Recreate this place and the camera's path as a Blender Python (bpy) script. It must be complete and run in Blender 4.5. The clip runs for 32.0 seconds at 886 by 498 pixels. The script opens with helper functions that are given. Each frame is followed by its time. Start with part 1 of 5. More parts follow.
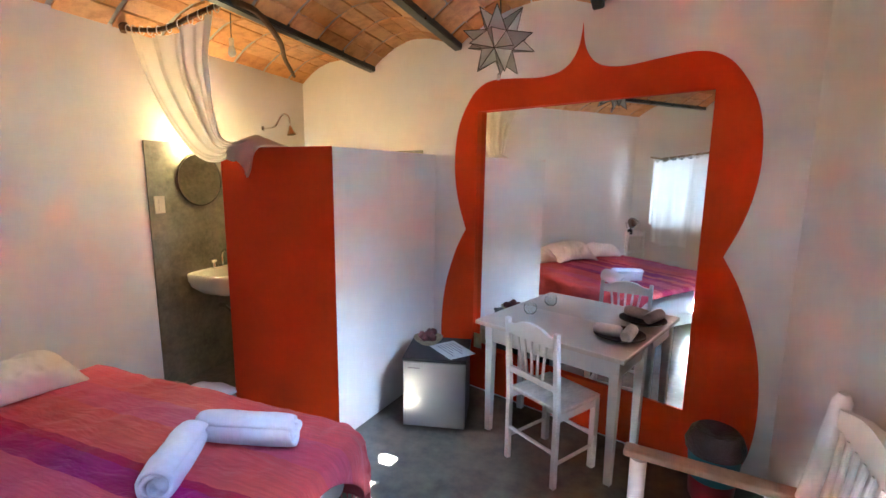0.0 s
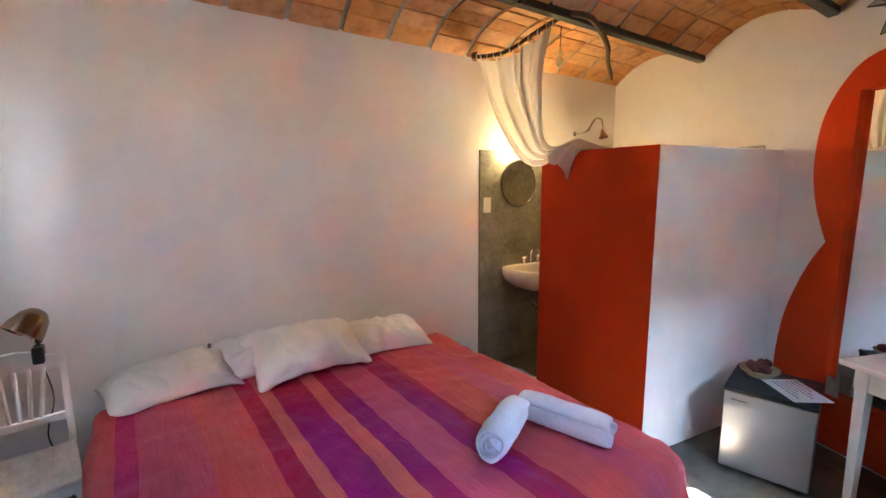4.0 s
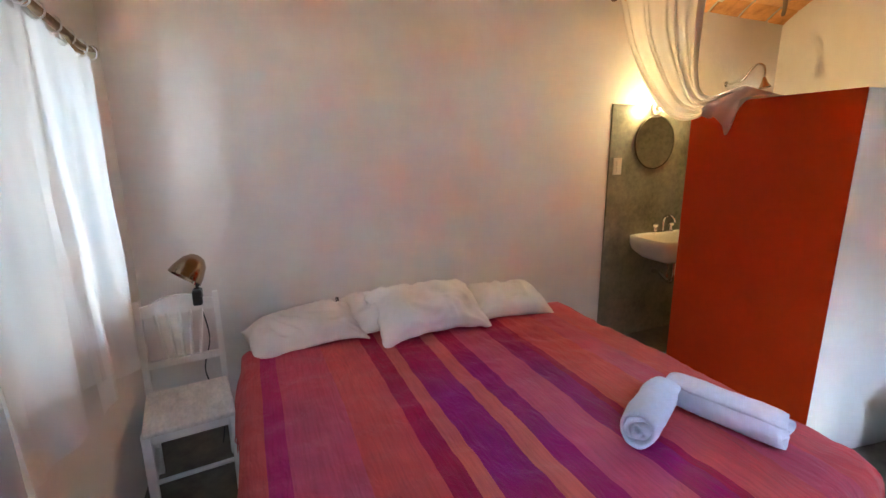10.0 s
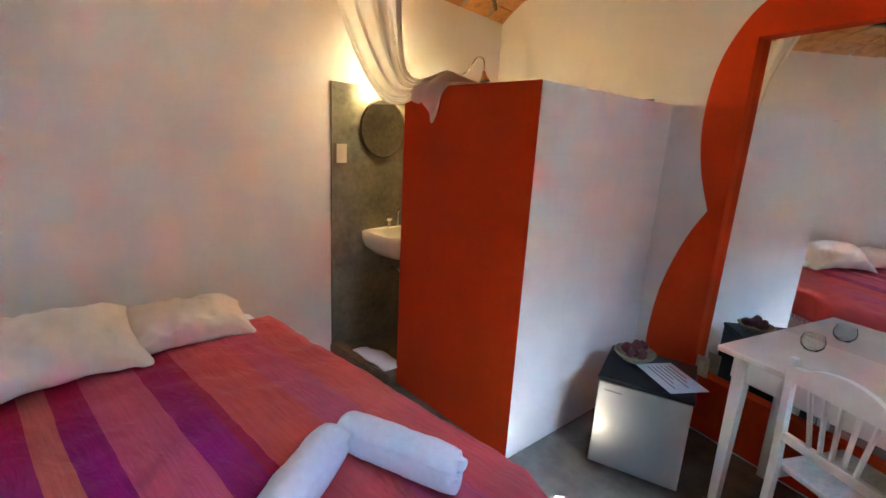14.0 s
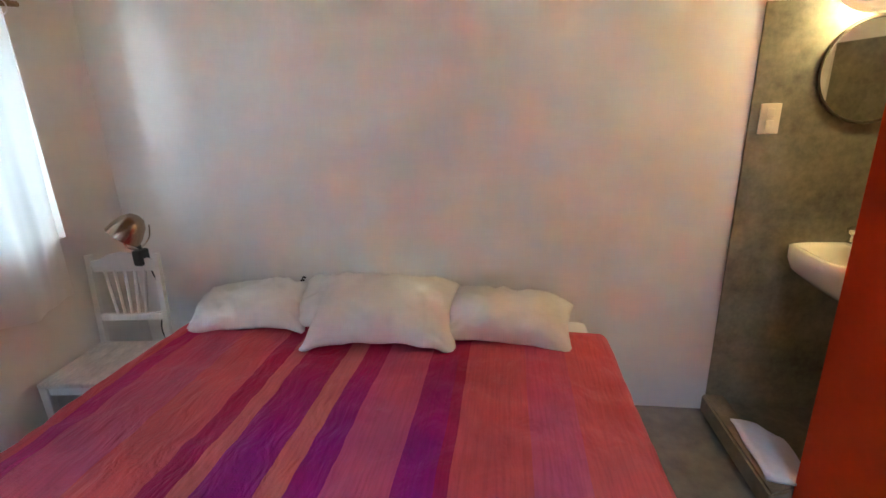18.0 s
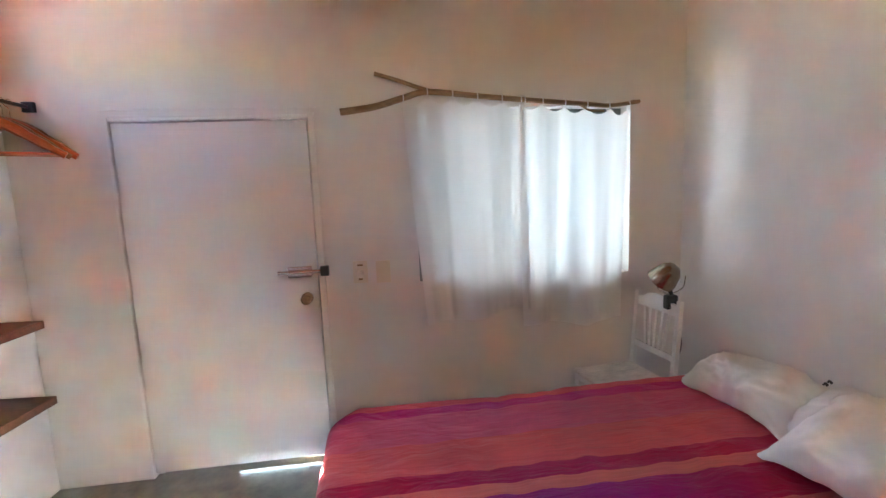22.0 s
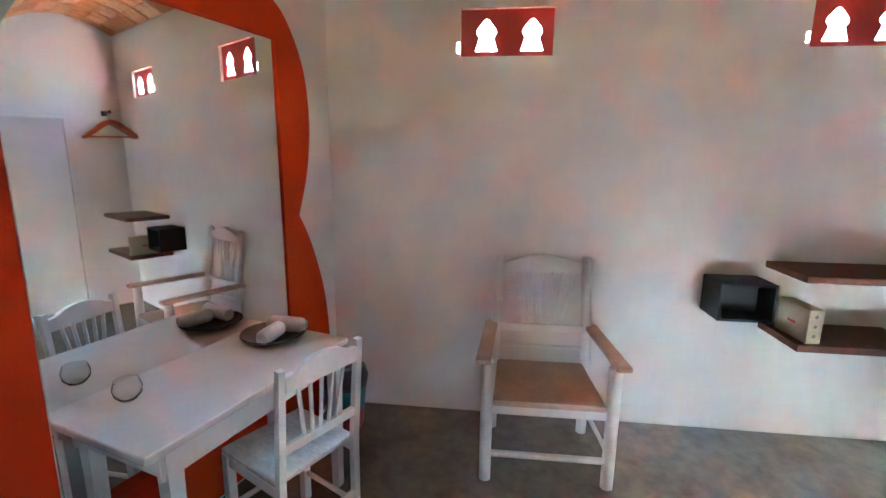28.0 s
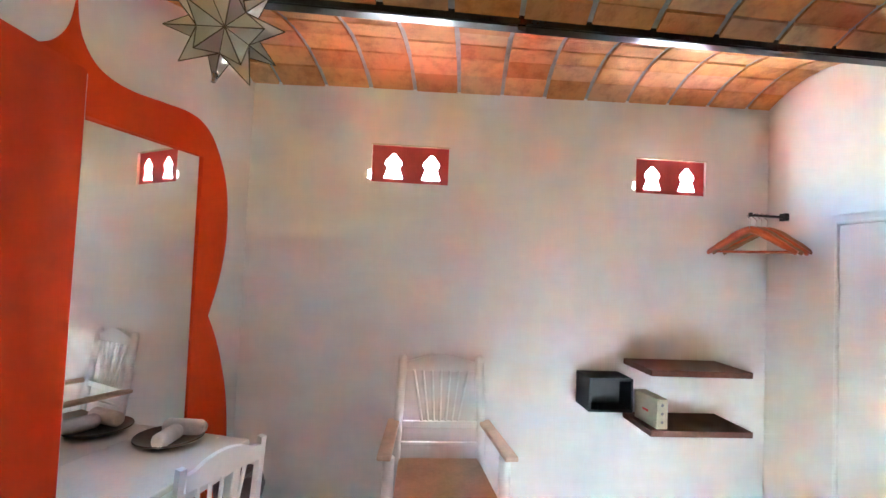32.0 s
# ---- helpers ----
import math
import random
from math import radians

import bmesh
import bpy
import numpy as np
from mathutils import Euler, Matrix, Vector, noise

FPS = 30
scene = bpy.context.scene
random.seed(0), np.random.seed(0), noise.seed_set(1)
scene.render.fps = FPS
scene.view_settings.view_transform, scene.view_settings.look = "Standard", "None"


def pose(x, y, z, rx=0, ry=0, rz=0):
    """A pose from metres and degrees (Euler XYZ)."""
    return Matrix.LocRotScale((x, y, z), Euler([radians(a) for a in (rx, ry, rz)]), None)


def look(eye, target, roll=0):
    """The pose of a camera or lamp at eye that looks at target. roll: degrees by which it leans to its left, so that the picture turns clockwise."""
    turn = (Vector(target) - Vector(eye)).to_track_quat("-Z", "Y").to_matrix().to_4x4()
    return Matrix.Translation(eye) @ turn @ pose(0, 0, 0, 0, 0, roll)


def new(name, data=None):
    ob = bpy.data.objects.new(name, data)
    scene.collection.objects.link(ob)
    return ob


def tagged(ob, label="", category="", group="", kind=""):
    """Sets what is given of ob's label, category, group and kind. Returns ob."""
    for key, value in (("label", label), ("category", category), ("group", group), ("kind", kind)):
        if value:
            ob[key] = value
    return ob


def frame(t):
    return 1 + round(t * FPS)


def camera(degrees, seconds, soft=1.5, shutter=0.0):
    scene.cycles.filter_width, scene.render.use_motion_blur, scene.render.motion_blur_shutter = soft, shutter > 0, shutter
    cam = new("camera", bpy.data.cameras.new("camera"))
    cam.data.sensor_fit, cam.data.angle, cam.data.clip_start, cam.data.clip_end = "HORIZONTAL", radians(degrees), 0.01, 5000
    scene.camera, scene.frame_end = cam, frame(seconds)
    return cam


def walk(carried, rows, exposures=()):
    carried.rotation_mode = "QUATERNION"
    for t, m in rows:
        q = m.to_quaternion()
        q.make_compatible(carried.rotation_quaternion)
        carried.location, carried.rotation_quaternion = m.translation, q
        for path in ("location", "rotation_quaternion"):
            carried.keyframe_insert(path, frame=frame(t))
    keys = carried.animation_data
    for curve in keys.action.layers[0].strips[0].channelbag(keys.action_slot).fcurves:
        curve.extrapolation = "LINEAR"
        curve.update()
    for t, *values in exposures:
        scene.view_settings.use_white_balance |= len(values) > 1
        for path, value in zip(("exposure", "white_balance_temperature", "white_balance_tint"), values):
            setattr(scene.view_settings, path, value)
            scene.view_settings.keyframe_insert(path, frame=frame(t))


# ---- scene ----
cam = camera(88.2, 32.0)
PATH = [
    (0, (0.909, 0.803, 1.687), (0.211, 2.648, 1.361), 0.7),
    (0.5, (0.898, 0.812, 1.704), (0.083, 2.606, 1.363), 0.5),
    (1, (0.881, 0.797, 1.696), (-0.053, 2.535, 1.366), 0.4),
    (1.5, (0.862, 0.786, 1.7), (-0.203, 2.448, 1.379), 0.2),
    (2, (0.851, 0.781, 1.694), (-0.342, 2.355, 1.38), 0.2),
    (2.5, (0.823, 0.762, 1.701), (-0.484, 2.244, 1.394), -0.0),
    (4.5, (0.732, 0.631, 1.641), (-0.992, 1.596, 1.328), -0.4),
    (5, (0.706, 0.59, 1.642), (-1.107, 1.371, 1.316), -0.7),
    (5.5, (0.696, 0.565, 1.625), (-1.171, 1.213, 1.318), -1.0),
    (6, (0.685, 0.528, 1.607), (-1.217, 1.057, 1.286), -1.1),
    (6.5, (0.67, 0.514, 1.608), (-1.252, 0.938, 1.252), -1.2),
    (7, (0.656, 0.495, 1.608), (-1.283, 0.809, 1.231), -1.5),
    (7.5, (0.655, 0.487, 1.61), (-1.291, 0.724, 1.214), -1.8),
    (8, (0.65, 0.489, 1.608), (-1.294, 0.723, 1.199), -1.9),
    (8.5, (0.644, 0.495, 1.604), (-1.287, 0.806, 1.186), -1.6),
    (9, (0.637, 0.501, 1.594), (-1.268, 0.932, 1.166), -1.3),
    (9.5, (0.597, 0.525, 1.621), (-1.261, 1.111, 1.171), -0.8),
    (10, (0.556, 0.588, 1.598), (-1.243, 1.342, 1.159), -0.4),
    (10.5, (0.537, 0.666, 1.593), (-1.156, 1.625, 1.129), 0.6),
    (11, (0.542, 0.763, 1.605), (-1.04, 1.895, 1.141), 1.4),
    (11.5, (0.548, 0.872, 1.608), (-0.992, 2.068, 1.163), 1.4),
    (12, (0.56, 0.986, 1.612), (-0.88, 2.303, 1.175), 2.2),
    (12.5, (0.556, 1.091, 1.604), (-0.844, 2.452, 1.171), 2.3),
    (13, (0.548, 1.176, 1.589), (-0.766, 2.611, 1.125), 2.8),
    (13.5, (0.496, 1.246, 1.578), (-0.766, 2.724, 1.103), 3.3),
    (15.5, (0.261, 1.649, 1.555), (-1.46, 2.554, 1.086), 1.9),
    (16, (0.236, 1.793, 1.526), (-1.616, 2.351, 1.018), 1.1),
    (16.5, (0.181, 1.86, 1.534), (-1.689, 2.274, 0.958), 0.6),
    (17, (0.066, 1.899, 1.538), (-1.83, 2.182, 0.969), 1.1),
    (17.5, (0.014, 1.975, 1.517), (-1.896, 2.019, 0.926), -0.3),
    (18, (-0.004, 2.071, 1.518), (-1.898, 1.796, 0.937), -1.9),
    (18.5, (-0.007, 2.167, 1.517), (-1.83, 1.621, 0.9), -1.8),
    (19, (-0.031, 2.265, 1.517), (-1.746, 1.448, 0.889), -2.4),
    (19.5, (-0.074, 2.33, 1.509), (-1.715, 1.304, 1.003), -3.0),
    (20, (-0.156, 2.41, 1.509), (-1.573, 1.057, 1.108), -3.8),
    (20.5, (-0.188, 2.446, 1.528), (-1.419, 0.916, 1.149), -3.8),
    (21, (-0.217, 2.449, 1.54), (-1.278, 0.785, 1.219), -4.3),
    (21.5, (-0.27, 2.505, 1.538), (-1.006, 0.667, 1.255), -3.3),
    (22, (-0.361, 2.573, 1.55), (-0.62, 0.608, 1.285), -2.3),
    (22.5, (-0.372, 2.573, 1.549), (-0.342, 0.586, 1.331), -2.6),
    (23, (-0.363, 2.52, 1.565), (-0.163, 0.54, 1.376), -2.5),
    (23.5, (-0.426, 2.472, 1.538), (0.075, 0.543, 1.371), -2.7),
    (24, (-0.515, 2.494, 1.525), (0.471, 0.766, 1.317), -1.6),
    (24.5, (-0.528, 2.533, 1.508), (0.778, 1.037, 1.272), -0.9),
    (25, (-0.515, 2.552, 1.515), (1.068, 1.348, 1.308), -0.6),
    (25.5, (-0.562, 2.582, 1.515), (1.226, 1.707, 1.326), -0.5),
    (26, (-0.636, 2.621, 1.517), (1.256, 2.001, 1.326), -0.4),
    (26.5, (-0.722, 2.641, 1.511), (1.229, 2.254, 1.295), -0.4),
    (28.5, (-1.103, 2.73, 1.583), (0.844, 3.0, 1.215), 0.5),
    (29, (-1.204, 2.743, 1.586), (0.713, 3.244, 1.315), 0.3),
    (29.5, (-1.26, 2.746, 1.62), (0.665, 3.265, 1.464), 1.1),
    (30, (-1.294, 2.746, 1.631), (0.665, 3.139, 1.556), 2.0),
    (30.5, (-1.308, 2.733, 1.643), (0.678, 2.963, 1.649), 2.4),
    (31, (-1.306, 2.722, 1.599), (0.692, 2.759, 1.675), 2.6),
    (31.5, (-1.296, 2.712, 1.592), (0.699, 2.593, 1.674), 2.6),
    (32, (-1.295, 2.699, 1.598), (0.679, 2.384, 1.675), 2.5),
]
# seconds, stops, kelvin, tint
EXPOSURES = [
    (0.0, 9.40, 5560, 4),
    (2.0, 9.12, 5830, 5),
    (5.0, 9.25, 5980, 6),
    (9.0, 9.15, 6250, 5),
    (13.0, 9.00, 6060, 5),
    (17.0, 9.18, 5780, -1),
    (20.0, 9.05, 5950, 1),
    (22.0, 9.12, 6020, 2),
    (24.0, 8.72, 6030, 1),
    (26.0, 8.82, 5620, -3),
    (29.0, 9.42, 5260, -7),
    (32.0, 9.72, 5340, -8),
]
walk(cam, [(t, look(eye, target, roll)) for t, eye, target, roll in PATH], EXPOSURES)

# ---- world, sun, large lights ----
SUN_WAY = Vector((-2.0, 0.445, -2.245)).normalized()
world = bpy.data.worlds.new("sky")
scene.world = world
world.use_nodes = True
wn = world.node_tree
sky = wn.nodes.new("ShaderNodeTexSky")
sky.sky_type = "NISHITA"
sky.sun_disc = False
sky.sun_elevation = math.asin(-SUN_WAY.z)
sky.sun_rotation = math.atan2(-SUN_WAY.x, -SUN_WAY.y)
wn.nodes["Background"].inputs["Strength"].default_value = 0.05
wn.links.new(sky.outputs[0], wn.nodes["Background"].inputs["Color"])
sun = new("sun", bpy.data.lights.new("sun", "SUN"))
sun.data.energy, sun.data.angle, sun.data.color = 2.3, radians(0.5), (0.98, 0.985, 1.0)
sun.matrix_world = look((6, -1, 8), Vector((6, -1, 8)) + SUN_WAY)
bath_light = new("bath_bulb_light", bpy.data.lights.new("bath_bulb_light", "POINT"))
bath_light.data.energy, bath_light.data.color, bath_light.data.shadow_soft_size = 0.085, (1.0, 0.72, 0.31), 0.03
bath_light.location = (-2.05, 3.5, 1.868)
# area lamp added outside for daylight on the curtains and a wall streak
window_light = new("window_fill_light", bpy.data.lights.new("window_fill_light", "AREA"))
window_light.data.shape, window_light.data.size, window_light.data.size_y = "RECTANGLE", 0.45, 1.1
window_light.data.energy, window_light.data.color, window_light.data.spread = 0.034, (0.97, 0.98, 1.0), radians(150)
window_light.matrix_world = look((-0.85, -0.80, 1.42), (-1.67, -0.17, 1.50))
# strip lamp added at the door's foot, standing in for daylight through the gap
gap_light = new("door_gap_light", bpy.data.lights.new("door_gap_light", "AREA"))
gap_light.data.shape, gap_light.data.size, gap_light.data.size_y = "RECTANGLE", 0.46, 0.022
gap_light.data.energy, gap_light.data.color = 0.0009, (0.70, 0.86, 1.0)
gap_light.matrix_world = look((0.29, 0.007, 0.013), (0.29, 0.807, 0.613))
# area lamps added beyond the two vents as blue sky, aimed at bed and partition
for vent_y, vent_z, vent_power, vent_goal in ((0.70, 2.27, 0.18, (-0.45, 1.40, 0.60)), (2.465, 2.25, 0.90, (-0.35, 2.95, 0.35))):
    va = new("vent_sky_light", bpy.data.lights.new("vent_sky_light", "AREA"))
    va.data.shape, va.data.size, va.data.size_y = "RECTANGLE", 0.65, 0.36
    va.data.energy, va.data.color, va.data.spread = vent_power, (0.40, 0.64, 1.0), radians(110)
    vent_mid = Vector((1.46 + 0.084 * vent_y, vent_y, vent_z))
    vent_eye = vent_mid + (vent_mid - Vector(vent_goal)).normalized() * 0.75
    va.matrix_world = look(vent_eye, vent_mid)


# ---- materials ----
def material(name, base, rough=0.6, metal=0.0):
    m = bpy.data.materials.new(name)
    m.use_nodes = True
    b = m.node_tree.nodes["Principled BSDF"]
    b.inputs["Base Color"].default_value = (*base, 1)
    b.inputs["Roughness"].default_value = rough
    b.inputs["Metallic"].default_value = metal
    return m, m.node_tree, b


def node(t, kind, **values):
    n = t.nodes.new(kind)
    for key, v in values.items():
        n.inputs[key.replace("_", " ")].default_value = v
    return n


def coords(t, scale=(1, 1, 1)):
    c = t.nodes.new("ShaderNodeTexCoord")
    m = t.nodes.new("ShaderNodeMapping")
    m.inputs["Scale"].default_value = scale
    t.links.new(c.outputs["Object"], m.inputs["Vector"])
    return m.outputs[0]


def ramp(t, fac, stops):
    r = t.nodes.new("ShaderNodeValToRGB")
    t.links.new(fac, r.inputs[0])
    e = r.color_ramp.elements
    while len(e) < len(stops):
        e.new(0.5)
    for k, (p, c) in zip(e, stops):
        k.position, k.color = p, (*c, 1)
    return r.outputs[0]


def mixed(t, fac, a, b, mode="MIX"):
    m = t.nodes.new("ShaderNodeMix")
    m.data_type, m.blend_type = "RGBA", mode
    for sock, v in ((m.inputs[0], fac), (m.inputs[6], a), (m.inputs[7], b)):
        if isinstance(v, (int, float)):
            sock.default_value = v
        elif isinstance(v, tuple):
            sock.default_value = (*v, 1)
        else:
            t.links.new(v, sock)
    return m.outputs[2]


def node_range(t, value, low, high):
    """A value mapped from low..high to 0..1."""
    n = node(t, "ShaderNodeMapRange", From_Min=low, From_Max=high)
    t.links.new(value, n.inputs[0])
    return n.outputs[0]


def bumped(t, b, height, strength=0.3, distance=0.005):
    n = node(t, "ShaderNodeBump", Strength=strength, Distance=distance)
    t.links.new(height, n.inputs["Height"])
    t.links.new(n.outputs[0], b.inputs["Normal"])


def grained(name, base, rough=0.6, metal=0.0, vary=0.12, scale=6.0, fine=90.0, bump=0.2, stretch=(1, 1, 1), depth=0.004, rough_vary=0.1):
    """A surface with slow stains, fine grain and a little relief."""
    m, t, b = material(name, base, rough, metal)
    v = coords(t, stretch)
    slow = node(t, "ShaderNodeTexNoise", Scale=scale, Detail=5.0, Roughness=0.6)
    quick = node(t, "ShaderNodeTexNoise", Scale=fine, Detail=3.0, Roughness=0.6)
    for n in (slow, quick):
        t.links.new(v, n.inputs["Vector"])
    dark = tuple(c * (1 - 1.6 * vary) for c in base)
    light = tuple(min(1.0, c * (1 + vary)) for c in base)
    col = ramp(t, slow.outputs[0], [(0.3, dark), (0.7, light)])
    col = mixed(t, 0.35, col, ramp(t, quick.outputs[0], [(0.3, dark), (0.7, light)]))
    t.links.new(col, b.inputs["Base Color"])
    r = node(t, "ShaderNodeMapRange", To_Min=max(0.03, rough - rough_vary), To_Max=min(1, rough + rough_vary))
    t.links.new(slow.outputs[0], r.inputs[0])
    t.links.new(r.outputs[0], b.inputs["Roughness"])
    h = node(t, "ShaderNodeMath")
    t.links.new(slow.outputs[0], h.inputs[0])
    t.links.new(quick.outputs[0], h.inputs[1])
    bumped(t, b, h.outputs[0], bump, depth)
    return m


PLASTER = grained("white_plaster", (0.74, 0.70, 0.675), 0.55, vary=0.035, scale=1.6, fine=11.0, bump=0.22, depth=0.010)
RED = grained("red_wall_paint", (0.60, 0.046, 0.004), 0.8, vary=0.06, scale=2.5, fine=30.0, bump=0.2, depth=0.006)
RED.node_tree.nodes["Principled BSDF"].inputs["Specular IOR Level"].default_value = 0.12
VENT_RED = grained("red_vent_paint", (0.42, 0.03, 0.02), 0.5, vary=0.12, scale=9.0, bump=0.15)
CONCRETE = grained("polished_concrete_wall", (0.20, 0.18, 0.125), 0.38, vary=0.42, scale=3.6, fine=26.0, bump=0.15, rough_vary=0.12)
FLOOR = grained("polished_concrete_floor", (0.165, 0.13, 0.09), 0.33, vary=0.42, scale=4.2, fine=15.0, bump=0.02, rough_vary=0.08)
_fb = FLOOR.node_tree.nodes["Principled BSDF"]
_fb.inputs["Coat Weight"].default_value = 1.0
_fb.inputs["Coat IOR"].default_value = 1.9
_fb.inputs["Coat Roughness"].default_value = 0.27
CURB = grained("brown_concrete", (0.19, 0.14, 0.085), 0.5, vary=0.3, scale=7.0, fine=40.0, bump=0.2)
MORTAR = grained("grey_mortar", (0.38, 0.37, 0.34), 0.9, vary=0.2, scale=12.0, bump=0.5)
STEEL = grained("dark_steel_beam", (0.055, 0.06, 0.065), 0.3, metal=0.9, vary=0.2, scale=5.0, bump=0.08)
WHITE_WOOD = grained("white_painted_wood", (0.78, 0.76, 0.73), 0.38, vary=0.05, scale=7.0, fine=60.0, bump=0.25, stretch=(1, 1, 0.35))
DOOR_PAINT = grained("white_door_paint", (0.74, 0.71, 0.685), 0.35, vary=0.03, scale=3.0, fine=45.0, bump=0.15)
TABLE_PAINT = grained("cream_table_paint", (0.76, 0.69, 0.60), 0.24, vary=0.05, scale=4.0, fine=60.0, bump=0.06)
SEAT_PAINT = grained("worn_white_seat", (0.70, 0.66, 0.60), 0.55, vary=0.22, scale=14.0, fine=90.0, bump=0.5, stretch=(1, 0.4, 1))
CREAM_SEAT = grained("cream_seat_board", (0.60, 0.42, 0.31), 0.5, vary=0.14, scale=6.0, fine=50.0, bump=0.3)
BROWN_WOOD = grained("dark_brown_wood", (0.135, 0.043, 0.017), 0.5, vary=0.3, scale=9.0, fine=70.0, bump=0.2, stretch=(1, 0.15, 1))
HANGER_WOOD = grained("varnished_hanger_wood", (0.46, 0.085, 0.014), 0.35, vary=0.25, scale=12.0, bump=0.1)
PALE_HANGER = grained("pale_hanger_wood", (0.30, 0.13, 0.05), 0.4, vary=0.25, scale=12.0, bump=0.1)
BRANCH = grained("peeled_branch", (0.30, 0.19, 0.10), 0.7, vary=0.35, scale=16.0, fine=80.0, bump=0.6, stretch=(0.3, 1, 1))
DARK_BRANCH = grained("dark_branch", (0.13, 0.07, 0.035), 0.75, vary=0.35, scale=16.0, fine=80.0, bump=0.6)
LINEN = grained("white_linen", (0.78, 0.74, 0.69), 0.85, vary=0.05, scale=9.0, fine=240.0, bump=0.3, depth=0.002)
SHEET = grained("white_bed_sheet", (0.86, 0.87, 0.90), 0.85, vary=0.05, scale=8.0, fine=240.0, bump=0.3, depth=0.002)
# white towelling with the blue of sky light put into its colour
TOWEL = grained("sky_tinted_towel", (0.76, 0.80, 0.95), 0.95, vary=0.05, scale=40.0, fine=420.0, bump=0.8, depth=0.004)
NAPKIN = grained("beige_napkin", (0.74, 0.63, 0.57), 0.9, vary=0.1, scale=30.0, fine=300.0, bump=0.6, depth=0.003)
CHROME = grained("chrome", (0.75, 0.73, 0.70), 0.12, metal=1.0, vary=0.03, bump=0.0, rough_vary=0.04)
BRASS = grained("brass_reflector", (0.55, 0.36, 0.20), 0.2, metal=1.0, vary=0.1, bump=0.02)
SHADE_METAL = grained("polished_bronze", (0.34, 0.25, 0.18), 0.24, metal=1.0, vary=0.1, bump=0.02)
KNOB = grained("aged_brass", (0.28, 0.19, 0.10), 0.3, metal=1.0, vary=0.2, bump=0.05)
STAINLESS = grained("brushed_steel", (0.50, 0.51, 0.51), 0.31, metal=0.85, vary=0.06, scale=4.0, fine=150.0, bump=0.0, rough_vary=0.02)
BLACK = grained("black_plastic", (0.012, 0.012, 0.013), 0.4, vary=0.2, bump=0.1)
SAFE_BLACK = grained("black_safe_paint", (0.010, 0.011, 0.015), 0.6, vary=0.2, scale=20.0, bump=0.2)
CERAMIC = grained("white_ceramic", (0.80, 0.76, 0.66), 0.12, vary=0.02, bump=0.0, rough_vary=0.04)
IVORY = grained("ivory_plastic", (0.70, 0.62, 0.50), 0.4, vary=0.05, bump=0.03)
PAPER = grained("printed_paper", (0.72, 0.70, 0.70), 0.7, vary=0.05, scale=30.0, bump=0.1)
INK = grained("grey_ink", (0.25, 0.22, 0.25), 0.8, vary=0.1, bump=0.0)
RED_INK = grained("red_ink", (0.55, 0.05, 0.04), 0.8, vary=0.1, bump=0.0)
PALE_BOX = grained("pale_wood_box", (0.55, 0.46, 0.34), 0.55, vary=0.12, scale=9.0, bump=0.2)
TEAL = grained("teal_plastic", (0.015, 0.20, 0.27), 0.4, vary=0.12, bump=0.05)
BIN_RED = grained("red_plastic", (0.30, 0.02, 0.03), 0.4, vary=0.12, bump=0.05)
BIN_BAG = grained("dark_bin_bag", (0.05, 0.035, 0.045), 0.35, vary=0.2, scale=25.0, bump=0.8, depth=0.01)
WICKER = grained("woven_wicker", (0.42, 0.32, 0.19), 0.7, vary=0.3, scale=40.0, fine=160.0, bump=0.8)
DARK_FRUIT = grained("dried_flowers", (0.12, 0.025, 0.022), 0.8, vary=0.5, scale=30.0, bump=0.6)
DARK_BOWL = grained("dark_carved_wood", (0.09, 0.042, 0.022), 0.4, vary=0.35, scale=14.0, bump=0.25)
STAR_EDGE = grained("lead_strip", (0.07, 0.055, 0.035), 0.45, metal=0.7, vary=0.25, scale=30.0, bump=0.2)
# mid-blue wall paint with the shade outside put into its colour
BLUE_WALL = grained("shaded_blue_plaster", (0.04, 0.12, 0.16), 0.8, vary=0.1, scale=2.0, bump=0.2)
GROUND = grained("pale_concrete_ground", (0.46, 0.43, 0.38), 0.95, vary=0.2, scale=1.0, bump=0.4)
ROOF = grained("roof_screed", (0.30, 0.28, 0.25), 0.9, vary=0.2, scale=2.0, bump=0.3)
LACE = grained("dark_lace", (0.06, 0.05, 0.05), 0.9, vary=0.3, scale=60.0, bump=0.4)

# fired bricks, one tone for each
BRICK, _t, _b = material("fired_brick", (0.5, 0.2, 0.09), 0.8)
_geo = _t.nodes.new("ShaderNodeNewGeometry")
_tone = ramp(_t, _geo.outputs["Random Per Island"], [(0.0, (0.48, 0.20, 0.065)), (0.35, (0.62, 0.29, 0.09)), (0.7, (0.70, 0.36, 0.15)), (1.0, (0.58, 0.32, 0.17))])
_v = coords(_t)
_n1 = node(_t, "ShaderNodeTexNoise", Scale=11.0, Detail=6.0, Roughness=0.65)
_n2 = node(_t, "ShaderNodeTexNoise", Scale=70.0, Detail=3.0)
_t.links.new(_v, _n1.inputs["Vector"])
_t.links.new(_v, _n2.inputs["Vector"])
_st = ramp(_t, _n1.outputs[0], [(0.3, (0.55, 0.45, 0.42)), (0.55, (1, 1, 1)), (0.8, (1.0, 0.92, 0.86))])
_t.links.new(mixed(_t, 0.75, _tone, _st, "MULTIPLY"), _b.inputs["Base Color"])
bumped(_t, _b, _n2.outputs[0], 0.5, 0.006)


